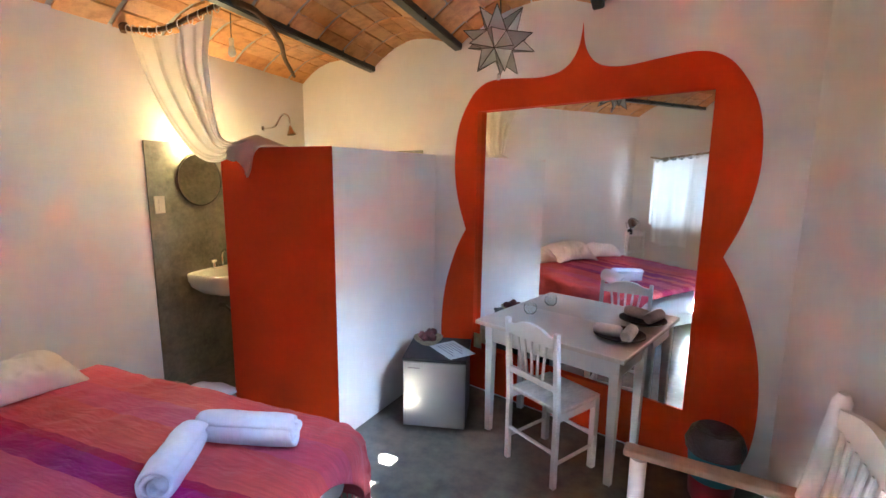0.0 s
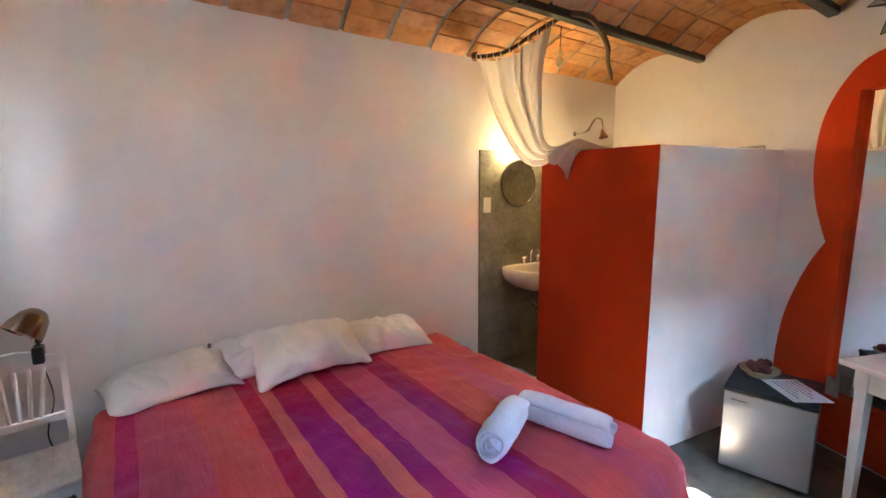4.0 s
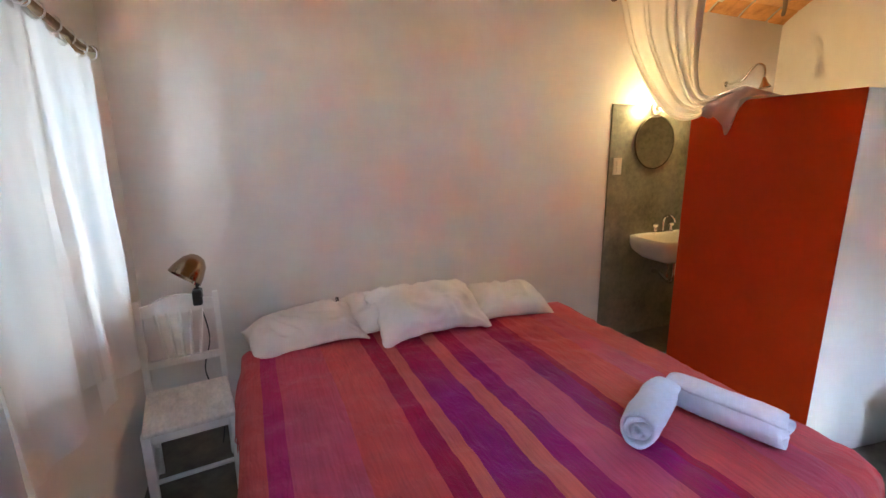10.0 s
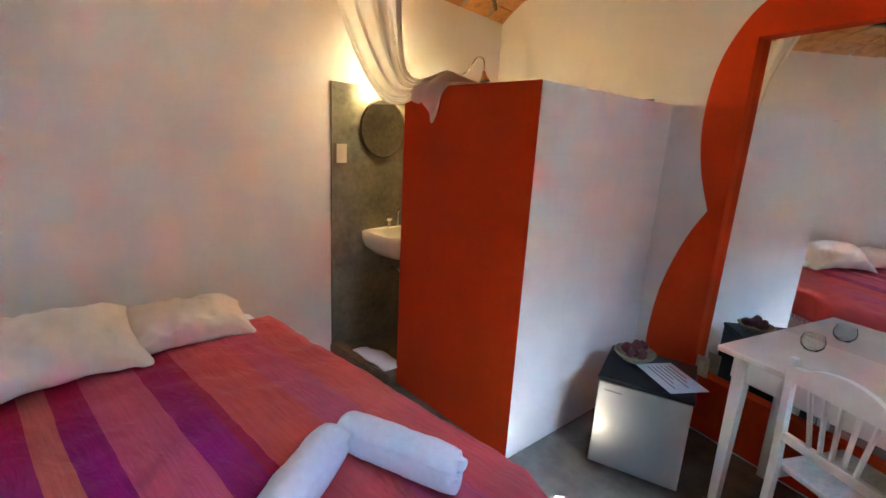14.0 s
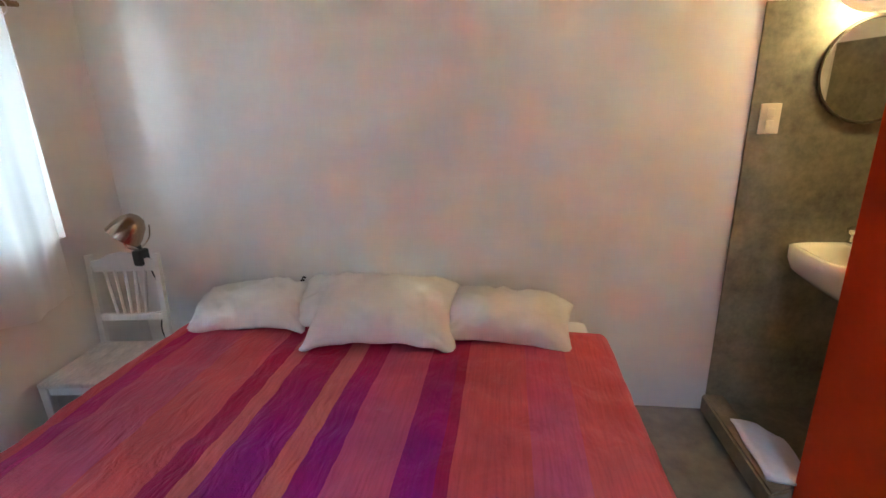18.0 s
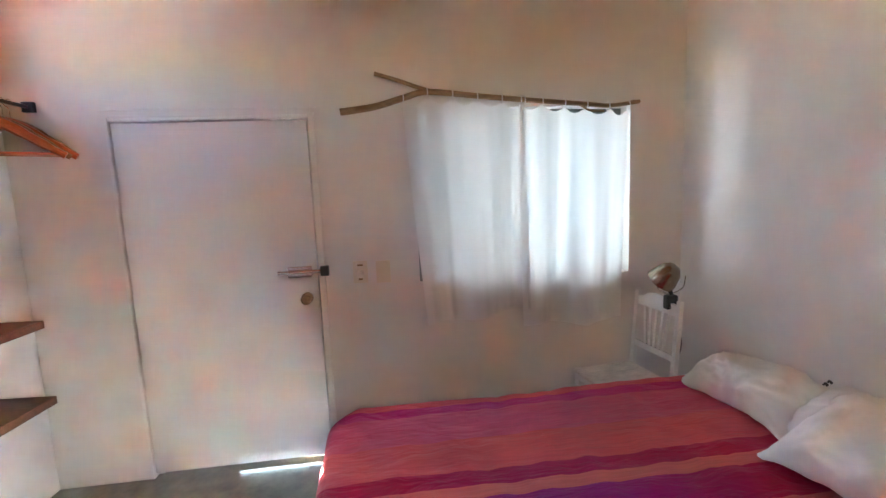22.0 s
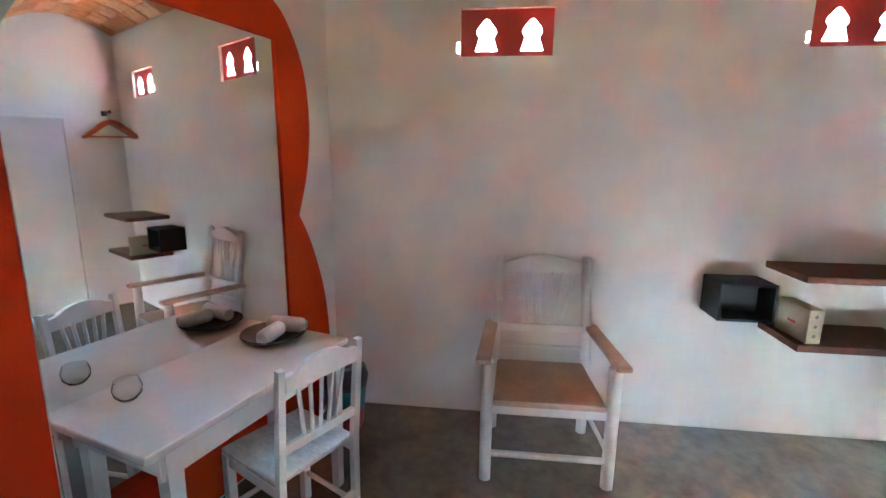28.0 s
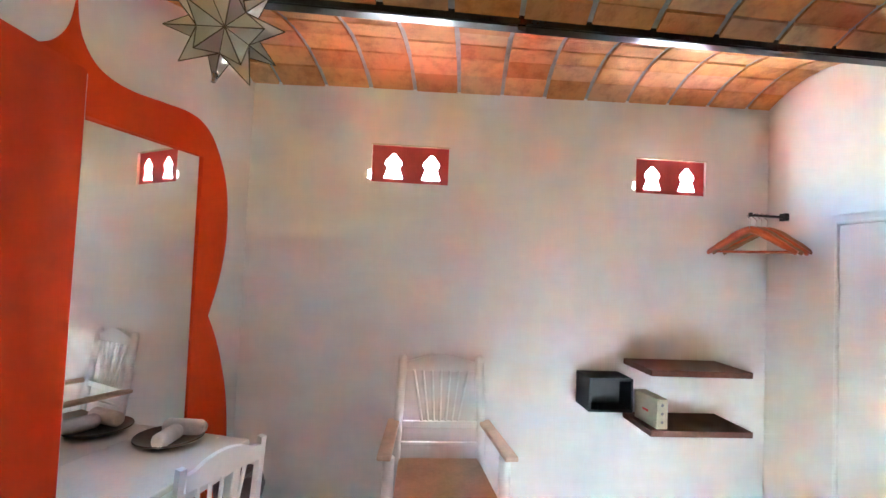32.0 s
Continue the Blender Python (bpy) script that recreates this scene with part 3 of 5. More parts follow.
_rings = [basin_ring(0.4, 0.4, -0.2), basin_ring(0.7, 0.72, -0.165), basin_ring(0.93, 0.95, -0.10), basin_ring(0.99, 1.0, -0.05), basin_ring(1.0, 1.0, 0.0), basin_ring(0.94, 0.95, 0.005), basin_ring(0.75, 0.83, -0.012), basin_ring(0.66, 0.72, -0.08), basin_ring(0.3, 0.4, -0.12)]
for a, b in zip(_rings, _rings[1:]):
    for k in range(32):
        bm.faces.new((a[k], a[(k + 1) % 32], b[(k + 1) % 32], b[k]))
bm.faces.new(_rings[0][::-1])
bm.faces.new(_rings[-1])
bmesh.ops.translate(bm, vec=(0.0, 0, 0), verts=bm.verts)
part("basin", bm, CERAMIC, sk, smooth="all")
part("drain_pipe", new_tube(smooth_path([(0.2, 0, -0.2), (0.2, 0, -0.33), (0.17, 0, -0.38), (0.12, 0, -0.36), (0.06, 0, -0.33), (0.0, 0, -0.33)], 4), 0.017, 10), CHROME, sk, "chrome drain trap", smooth=True)
bm = new_tube([(0.06, 0.1, -0.4), (0.06, 0.1, -0.12)], 0.006, 6)
tube(bm, [(0.0, 0.1, -0.4), (0.07, 0.1, -0.4)], 0.012, 8)
part("supply_hose", bm, CHROME, sk, smooth=True)
tp = thing("tap", pose(-2.10, 3.62, 0.905), "chrome two-handle basin tap with curved spout", "tap")
part("tap_base", new_box((-0.022, -0.10, 0.0), (0.022, 0.10, 0.022), 0.008), CHROME, tp)
part("spout", new_tube(smooth_path([(0, 0, 0.02), (0, 0, 0.1), (0.02, 0, 0.135), (0.06, 0, 0.145), (0.1, 0, 0.12), (0.105, 0, 0.1)], 5), 0.010, 10), CHROME, tp, smooth=True)
for _s in (-1, 1):
    part("tap_handle", lathe(bmesh.new(), [(0.016, 0.0), (0.014, 0.03), (0.024, 0.04), (0.026, 0.055), (0.012, 0.065)], 14, pose(0, 0.085 * _s, 0.02)), CHROME, tp, smooth=True)


def wall_plate(m, label, holes):
    p = thing("wall_plate", m, label, "switch")
    part("cover", new_box((-0.04, 0.0, -0.062), (0.04, 0.008, 0.062), 0.003), IVORY, p)
    for x, z, w, h, mat in holes:
        part("rocker", new_box((x - w, 0.008, z - h), (x + w, 0.014, z + h), 0.002), mat, p, "raised switch insert")
    return p


wall_plate(pose(-2.17, 3.16, 1.44, 0, 0, -90), "ivory double switch plate on concrete panel", [(0, 0.025, 0.013, 0.018, IVORY), (0, -0.025, 0.013, 0.018, IVORY)])
_d = wall_plate(pose(-0.227, 0.0, 1.10), "ivory fan dimmer plate on white wall", [(0, 0.04, 0.016, 0.005, KNOB)])
part("dimmer_knob", lathe(bmesh.new(), [(0.022, 0.0), (0.022, 0.006), (0.016, 0.01), (0.014, 0.026), (0.009, 0.028)], 20, pose(0, 0.008, -0.008, -90, 0, 0)), IVORY, _d, "round ivory knob", smooth=True)
part("wear_mark", new_box((-0.012, 0.008, -0.045), (0.012, 0.0085, -0.035), 0.0002), KNOB, _d, "brown worn mark")
wall_plate(pose(-0.355, 0.0, 1.095), "ivory blank switch plate on white wall", [(0, 0.02, 0.012, 0.012, IVORY)])

# bulb holder over the round mirror
bl = thing("wall_lamp", pose(-2.17, 3.5, 1.868, 0, 90, 0), "small wall lamp with bare glowing bulb", "lamp")
part("holder", lathe(bmesh.new(), [(0.045, 0.0), (0.045, 0.012), (0.022, 0.02), (0.02, 0.055)], 18), IVORY, bl, smooth=True)
part("bulb", lathe(bmesh.new(), [(0.012, 0.056), (0.018, 0.066), (0.029, 0.086), (0.03, 0.098), (0.02, 0.118), (0.004, 0.126)], 16), BULB, bl, "warm glowing bulb", smooth="all")

# shower arm
sh = thing("shower_head", pose(-2.18, 4.25, 2.075) @ Matrix.Diagonal((0.74, 0.74, 0.74, 1)), "chrome shower head on a curved wall pipe", "shower")
part("flange", lathe(bmesh.new(), [(0.03, 0.0), (0.028, 0.008), (0.014, 0.014)], 16, pose(0, 0, 0, 0, 90, 0)), CHROME, sh, smooth=True)
part("arm", new_tube(smooth_path([(0, 0, 0), (0.1, 0, 0.0), (0.2, 0, 0.03), (0.27, 0, 0.12), (0.33, 0, 0.16), (0.40, 0, 0.13), (0.42, 0, 0.06), (0.42, 0, 0.02)], 5), 0.011, 10), CHROME, sh, smooth=True)
part("rose", lathe(bmesh.new(), [(0.012, 0.02), (0.02, 0.0), (0.028, -0.03), (0.052, -0.075), (0.056, -0.085), (0.045, -0.088)], 20, pose(0.42, 0, 0.0, 0, -12, 0)), BRASS, sh, "bell-shaped shower rose", smooth=True)

# branch rail with the bathroom curtain, tossed over the red partition
rod = thing("branch_rail", pose(0, 0, 0), "crooked dark branch used as curtain rail", "branch")
part("main_branch", new_tube(smooth_path([(-2.175, 3.01, 2.60), (-2.08, 3.0, 2.575), (-1.82, 2.965, 2.535), (-1.62, 2.94, 2.54), (-1.36, 2.92, 2.585), (-1.14, 2.89, 2.60)], 5), [0.014] * 26, 8), DARK_BRANCH, rod, smooth=True)
part("end_knot", new_tube([(-2.17, 3.02, 2.66), (-2.14, 3.0, 2.60), (-2.13, 2.99, 2.56)], [0.026, 0.03, 0.02], 8), DARK_BRANCH, rod, smooth=True)
part("side_branch", new_tube(smooth_path([(-1.14, 2.89, 2.60), (-1.06, 3.0, 2.57), (-1.24, 3.40, 2.53), (-1.42, 3.66, 2.50), (-1.62, 3.98, 2.49), (-1.78, 4.22, 2.50)], 5), [0.02 - 0.0003 * k for k in range(26)], 8), DARK_BRANCH, rod, smooth=True)


def sheet(rows, mat, name, parent, thick=0.0, label=""):
    """A cloth from rows of points."""
    bm = bmesh.new()
    g = [[bm.verts.new(p) for p in r] for r in rows]
    for a, b in zip(g, g[1:]):
        for k in range(len(a) - 1):
            bm.faces.new((a[k], a[k + 1], b[k + 1], b[k]))
    ob = part(name, bm, mat, parent, label, smooth="all")
    if thick:
        s = ob.modifiers.new("thickness", "SOLIDIFY")
        s.thickness = thick
    return ob


bc = thing("bathroom_curtain", pose(0, 0, 0), "white gauze bathroom curtain thrown over the partition", "curtain")
_top = smooth_path([(-2.10, 3.0, 2.555), (-1.96, 2.985, 2.53), (-1.78, 2.96, 2.505), (-1.58, 2.938, 2.515), (-1.40, 2.925, 2.545), (-1.26, 2.91, 2.565)], 14)
_left = smooth_path([(-2.10, 3.0, 2.555), (-2.015, 3.02, 2.26), (-1.87, 3.03, 2.0), (-1.72, 3.04, 1.825), (-1.60, 3.05, 1.75), (-1.50, 3.07, 1.742), (-1.42, 3.09, 1.775), (-1.36, 3.11, 1.83), (-1.30, 3.13, 1.86)], 4)
_right = smooth_path([(-1.26, 2.91, 2.565), (-1.35, 2.94, 2.36), (-1.395, 2.98, 2.20), (-1.415, 3.0, 2.06), (-1.42, 3.02, 1.95), (-1.41, 3.05, 1.89), (-1.38, 3.08, 1.868), (-1.33, 3.11, 1.875), (-1.27, 3.13, 1.885)], 4)
_rows = []
for _j in range(33):
    _f = _j / 32
    _row = []
    for _i, _p in enumerate(_top):
        _u = _i / (len(_top) - 1)
        # each thread sags towards the gathered end at the partition
        _q = _left[_j].lerp(_right[_j], _u ** 0.8)
        _q += (_p - _left[0].lerp(_right[0], _u ** 0.8)) * (1 - _f) ** 3
        _wv = math.sin(_u * 55) * 0.014 + math.sin(_u * 24 + 1) * 0.020
        _q.y += _wv * (1 - 0.75 * _f)
        _q.x += 0.5 * _wv * (1 - 0.8 * _f)
        _q.z -= 0.016 * abs(math.sin(_u * math.pi * 10)) * (1 - _f) ** 6
        _row.append(_q)
    _rows.append(_row)
sheet(_rows, GAUZE, "hanging_cloth", bc)
_ridge = smooth_path([(-1.46, 3.12, 1.845), (-1.37, 3.15, 1.885), (-1.27, 3.17, 1.915), (-1.19, 3.18, 1.89), (-1.06, 3.19, 1.846)], 5)
_front = smooth_path([(-1.46, 3.10, 1.77), (-1.40, 3.095, 1.745), (-1.36, 3.095, 1.75), (-1.31, 3.09, 1.70), (-1.262, 3.085, 1.65), (-1.22, 3.088, 1.83)], 4)
_rows = []
for _j in range(17):
    _f = _j / 16
    _row = []
    for _i in range(21):
        _u = _i / 20
        _a = _ridge[_i]
        _bq = _front[_i]
        _mid = Vector((min(_a.x, -1.21 + 0.02 * _u), 3.085 - 0.01 * math.sin(8 * _u), 1.855))
        _q = (1 - _f) ** 2 * _a + 2 * _f * (1 - _f) * _mid + _f ** 2 * _bq
        _q.y += 0.008 * math.sin(_u * 19 + 3 * _f) - 0.012 * math.sin(math.pi * _f)
        _row.append(_q)
    _rows.append(_row)
sheet(_rows, GAUZE, "tossed_end", bc, label="bunched cloth end hanging over the red wall")
_rows = []
for _j in range(9):
    _f = _j / 8
    _rows.append([_ridge[_i].lerp(Vector((_ridge[_i].x - 0.02, 3.33 - 0.03 * math.sin(3 * _i), 1.852 - 0.06 * _f)), _f) + Vector((0, 0, 0.012 * math.sin(_i + 5 * _f) * _f)) for _i in range(21)])
sheet(_rows, GAUZE, "back_fold", bc, label="cloth fold lying on the partition")
for _k in range(0, len(_top), 7):
    _p = _top[_k]
    bm = bmesh.new()
    tube(bm, [_p + Vector((0, 0.018 * math.cos(a), 0.022 + 0.026 * math.sin(a))) for a in (2 * math.pi * q / 10 for q in range(11))], 0.0035, 5)
    part("tie_loop", bm, GAUZE, bc)

# a bare bulb hanging from the vault
hb = thing("hanging_bulb", pose(-1.60, 3.35, 2.52), "unlit bulb hanging on a short wire", "bulb")
part("wire", new_tube([(0, 0, 0.05), (0.005, 0, 0.22)], 0.003, 6), BLACK, hb)
part("socket", lathe(bmesh.new(), [(0.012, 0.05), (0.016, 0.045), (0.016, 0.0)], 12), IVORY, hb, smooth=True)
part("bulb", lathe(bmesh.new(), [(0.014, 0.0), (0.022, -0.02), (0.028, -0.045), (0.02, -0.065), (0.004, -0.073)], 14), CERAMIC, hb, "white spiral bulb", smooth="all")

# ---- door ----
dr = thing("door_1", pose(0, 0, 0), "closed white-painted door with bolt and brass knob", "door", kind="structure")
part("leaf", new_box((0.006, -0.042, 0.03), (0.969, -0.002, 1.938), 0.003), DOOR_PAINT, dr)
_fr = thing("door_frame", pose(0, 0, 0), "thin white wooden door frame", "door frame", kind="structure")
for lo, hi in (((-0.036, -0.05, 0), (-0.002, 0.016, 1.972)), ((0.977, -0.05, 0), (0.992, 0.006, 1.966)), ((-0.002, -0.05, 1.948), (0.977, 0.006, 1.966))):
    part("frame_board", new_box(lo, hi, 0.003), WHITE_WOOD, _fr)
# unseen stops added behind the leaf to block light leaking round its edges
for lo, hi in (((-0.002, -0.075, 0), (0.03, -0.0425, 1.948)), ((0.945, -0.075, 0), (0.977, -0.0425, 1.948)), ((0.03, -0.075, 1.915), (0.945, -0.0425, 1.948))):
    part("light_stop", new_box(lo, hi, 0.002), WHITE_WOOD, _fr)
# a thin conduit strip above and beside the frame
part("frame_strip", new_box((-0.05, 0.0, 2.0), (1.02, 0.006, 2.008), 0.001), DOOR_PAINT, _fr)
_bt = part("bolt", new_box((0.035, -0.002, 1.092), (0.165, 0.014, 1.152), 0.003), CHROME, dr, "grey sliding barrel bolt")
part("bolt_bar", new_tube([(0.215, 0.016, 1.122), (-0.03, 0.016, 1.122)], 0.0125, 10), CHROME, _bt, smooth=True)
part("bolt_keep", new_box((-0.058, 0.0, 1.095), (-0.012, 0.032, 1.15), 0.004), BLACK, _bt, "black bolt keeper")
part("door_knob", lathe(bmesh.new(), [(0.033, 0.0), (0.031, 0.006), (0.014, 0.012), (0.013, 0.028), (0.024, 0.036), (0.03, 0.05), (0.024, 0.062), (0.006, 0.066)], 22, pose(0.072, -0.002, 0.972, -90, 0, 0)), KNOB, dr, "aged brass door knob", smooth=True)

# ---- window ----
wd = thing("window_1", pose(0, 0, 0), "grey metal window with clear panes behind curtains", "window", kind="structure")
x0, x1, z0, z1 = WINDOW
FRAME_GREY = grained("grey_window_metal", (0.22, 0.24, 0.24), 0.4, metal=0.5, vary=0.1, bump=0.05)
for lo, hi in (((x0, -0.16, z0), (x0 + 0.035, -0.11, z1)), ((x1 - 0.035, -0.16, z0), (x1, -0.11, z1)), ((x0 + 0.035, -0.16, z0), (x1 - 0.035, -0.11, z0 + 0.045)), ((x0 + 0.035, -0.16, z1 - 0.045), (x1 - 0.035, -0.11, z1)), (((x0 + x1) / 2 - 0.02, -0.155, z0 + 0.045), ((x0 + x1) / 2 + 0.02, -0.115, z1 - 0.045))):
    part("window_frame", new_box(lo, hi, 0.003), FRAME_GREY, wd)
for a, b in ((x0 + 0.036, (x0 + x1) / 2 - 0.021), ((x0 + x1) / 2 + 0.021, x1 - 0.036)):
    pane = part("pane", new_box((a, -0.137, z0 + 0.046), (b, -0.133, z1 - 0.046)), GLASS, wd)
    pane.visible_shadow = False

gl = thing("window_grille", pose(0, 0, 0), "dark wrought iron window grille with scrolls", "grille", kind="structure")


def scroll(x, z, r, side, up):
    """A flat iron curl that winds in towards its centre."""
    pts = []
    for k in range(25):
        f = k / 24
        a = math.pi * (1.0 - 2.6 * f)
        rr = r * (1 - 0.62 * f)
        pts.append((x + side * (r + rr * math.cos(a)), -0.176, z + up * rr * math.sin(a)))
    part("scroll", new_tube(pts, 0.005, 6), BLACK, gl, smooth=True)


for _x in (-0.70, -0.98, -1.42, -1.70):
    part("upright_bar", new_tube([(_x, -0.176, z0 - 0.004), (_x, -0.176, z1 + 0.004)], 0.006, 8), BLACK, gl, smooth=True)
    for _s in (-1, 1):
        scroll(_x, z1 - 0.13, 0.05, _s, 1)
        scroll(_x, z0 + 0.12, 0.04, _s, -1)
        for _z in (1.28, 1.62):
            part("leaf", new_tube([(_x, -0.176, _z), (_x + _s * 0.02, -0.176, _z + 0.035), (_x + _s * 0.045, -0.176, _z + 0.05)], [0.004, 0.008, 0.002], 6), BLACK, gl, smooth=True)
for _z in (z0 + 0.008, z1 - 0.008):
    part("cross_bar", new_box((x0 + 0.002, -0.188, _z - 0.006), (x1 - 0.002, -0.182, _z + 0.006)), BLACK, gl)

cr = thing("curtain_branch", pose(0, 0, 0), "forked peeled branch used as curtain rod", "branch")
part("main_stem", new_tube(smooth_path([(-0.178, 0.05, 1.965), (-0.36, 0.05, 1.99), (-0.52, 0.05, 2.035), (-0.65, 0.05, 2.062), (-0.95, 0.045, 2.035), (-1.25, 0.05, 2.008), (-1.55, 0.05, 1.985), (-1.68, 0.05, 1.975), (-1.86, 0.05, 1.995)], 5), [0.019 - 0.0002 * k for k in range(41)], 9), BRANCH, cr, smooth=True)
part("fork", new_tube(smooth_path([(-0.366, 0.05, 2.158), (-0.48, 0.05, 2.125), (-0.58, 0.05, 2.09), (-0.68, 0.05, 2.06)], 5), [0.011] * 16, 8), BRANCH, cr, smooth=True)
part("twig", new_tube(smooth_path([(-1.50, 0.05, 1.985), (-1.56, 0.055, 1.95), (-1.64, 0.06, 1.945)], 4), [0.007] * 9, 6), BRANCH, cr, smooth=True)
for _x in (-0.40, -1.82):
    part("wall_nail", new_tube([(_x, 0.0, 2.0 if _x < -1 else 1.995), (_x, 0.06, 2.0 if _x < -1 else 1.995)], 0.004, 6), KNOB, cr)


def rod_z(x):
    return 2.062 - 0.097 * max(0, (x + 0.65) / 0.47) if x > -0.65 else 2.062 - 0.085 * min(1, (-0.65 - x) / 1.03)


def window_curtain(xa, xb, drop_a, drop_b, seed, label):
    c = thing("window_curtain", pose(0, 0, 0), label, "curtain", "window curtains")
    r = random.Random(seed)
    ties = 5
    rows = []
    ph = r.uniform(0, 6)
    for j in range(37):
        f = j / 36
        row = []
        for i in range(73):
            u = i / 72
            x = xa + (xb - xa) * u
            x += (0.085 if seed == 1 else -0.0) * f * (1 - u) * -1 + (0.035 * f * u if seed == 2 else 0)
            swag = abs(math.sin(math.pi * ties * u))
            top = rod_z(x) - 0.022 - 0.034 * swag
            bottom = drop_a + (drop_b - drop_a) * u + 0.012 * math.sin(9 * u + ph)
            z = top + (bottom - top) * f
            w = u + 0.03 * math.sin(5 * u + ph)
            fold = 0.022 * math.sin(2 * math.pi * 1.8 * w + ph + 0.9 * f) + 0.011 * math.sin(2 * math.pi * 4.3 * w + 2 * ph - 1.1 * f) * (0.4 + 0.6 * abs(math.sin(3.1 * u + ph)))
            fold += 0.012 * noise.noise(Vector((6 * u + 1.5 * f, 2.2 * f, seed * 3.1))) + 0.0015 * math.sin(2 * math.pi * 11.3 * w + f)
            fold *= 0.45 + 0.8 * f
            row.append(Vector((x + 0.006 * math.sin(14 * u + 3 * f), 0.052 + fold + 0.012 * f, z)))
        rows.append(row)
    sheet(rows, CURTAIN if seed == 1 else LIT_CURTAIN, "fabric", c)
    for k in range(ties + 1):
        x = xa + (xb - xa) * min(0.99, max(0.01, k / ties))
        bm = bmesh.new()
        tube(bm, [(x, 0.05 + 0.022 * math.cos(a), rod_z(x) - 0.006 + 0.026 * math.sin(a)) for a in (2 * math.pi * q / 10 for q in range(11))], 0.0032, 5)
        part("tie_loop", bm, CURTAIN, c)
    return c


window_curtain(-0.505, -1.185, 0.775, 0.84, 1, "white cotton curtain panel tied to a branch")
window_curtain(-1.15, -1.80, 0.735, 0.72, 2, "bright backlit white cotton curtain panel")

# unseen walls and slab added to darken the outside; only the blue wall shows
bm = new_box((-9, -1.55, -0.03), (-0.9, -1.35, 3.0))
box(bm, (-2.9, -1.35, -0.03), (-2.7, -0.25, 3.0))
structure("neighbour_wall", bm, BLUE_WALL, "blue plastered wall outside the window, darkened as if shaded", "wall")
bm = new_box((-1.4, -3.4, -0.03), (4.6, -3.2, 3.0))
box(bm, (-1.4, -3.2, -0.03), (-1.2, -1.55, 3.0))
box(bm, (4.4, -3.2, -0.03), (4.6, -0.2, 3.0))
box(bm, (1.66, -0.4, -0.03), (4.4, -0.2, 3.0))
structure("light_block_wall", bm, PLASTER, "unseen white walls added to keep daylight off the window", "wall")
# slab blocks the sky; its slot lets sun down to the doorstep
bm = new_box((-9, -1.55, 3.0), (-1.4, -1.341, 3.1))
box(bm, (-1.4, -3.4, 3.0), (1.601, -1.341, 3.1))
box(bm, (1.601, -3.4, 3.0), (4.6, -0.74, 3.1))
box(bm, (1.601, -0.62, 3.0), (4.6, -0.2, 3.1))
box(bm, (1.601, -0.74, 3.0), (2.75, -0.62, 3.1))
box(bm, (3.6, -0.74, 3.0), (4.6, -0.62, 3.1))
structure("light_block_slab", bm, ROOF, "unseen slab added to block the sky outside", "roof")

# ---- vents with keyhole openings ----
def vent(y0, y1, za, zb, first, second, deep):
    v = thing("vent_grille", pose(0, 0, 0), "red-painted vent panel with two keyhole openings", "vent", "wall vents", "structure")
    a = SE + EAST * (y0 / EAST.y)
    length = (y1 - y0) / EAST.y
    m = Matrix((( EAST.x, EAST_OUT.x, 0, a.x), (EAST.y, EAST_OUT.y, 0, a.y), (0, 0, 1, za), (0, 0, 0, 1)))
    h = zb - za
    prof = []
    shape = [(0.0, 0.07), (0.42, 0.043), (0.46, 0.046), (0.56, 0.060), (0.64, 0.060), (0.74, 0.050), (0.88, 0.028), (0.97, 0.014), (1.0, 0.001)]
    for (f0, w0), (f1, w1) in zip(shape, shape[1:]):
        for k in range(3):
            f = f0 + (f1 - f0) * k / 3
            prof.append((h * (0.125 + 0.675 * f), 0.88 * (w0 + (w1 - w0) * k / 3)))
    prof.append((h * 0.80, 0.001))
    bm = bmesh.new()
    levels = [(0.0, None)] + prof + [(h, None)]
    centres = (length * first, length * second)

    def slab(pa, pb, d0=0.02, d1=deep):
        # a strip between two levels
        (la, ra, z_a), (lb, rb, z_b) = pa, pb
        q = [bm.verts.new(m @ Vector(p)) for p in ((la, d0, z_a), (ra, d0, z_a), (rb, d0, z_b), (lb, d0, z_b), (la, d1, z_a), (ra, d1, z_a), (rb, d1, z_b), (lb, d1, z_b))]
        for f in ((0, 1, 2, 3), (7, 6, 5, 4), (0, 4, 5, 1), (1, 5, 6, 2), (2, 6, 7, 3), (3, 7, 4, 0)):
            bm.faces.new([q[k] for k in f])

    slab((0.0, length, 0.0), (0.0, length, prof[0][0]))
    slab((0.0, length, prof[-1][0]), (0.0, length, h))
    for (z_a, w_a), (z_b, w_b) in zip(prof, prof[1:]):
        slab((0.0, centres[0] - w_a, z_a), (0.0, centres[0] - w_b, z_b))
        slab((centres[0] + w_a, centres[1] - w_a, z_a), (centres[0] + w_b, centres[1] - w_b, z_b))
        slab((centres[1] + w_a, length, z_a), (centres[1] + w_b, length, z_b))
    bmesh.ops.remove_doubles(bm, verts=bm.verts, dist=0.0004)
    part("panel", bm, VENT_RED, v)
    bm = bmesh.new()
    box(bm, (-0.006, -0.003, h - 0.001), (length + 0.006, 0.02, h + 0.005), 0.001, m)
    part("lintel_strip", bm, PALE_BOX, v, "pale strip along the top")
    return v


for _v, _c in zip(VENTS, ((0.25, 0.745, 0.034), (0.225, 0.72, 0.074))):
    vent(*_v, *_c)

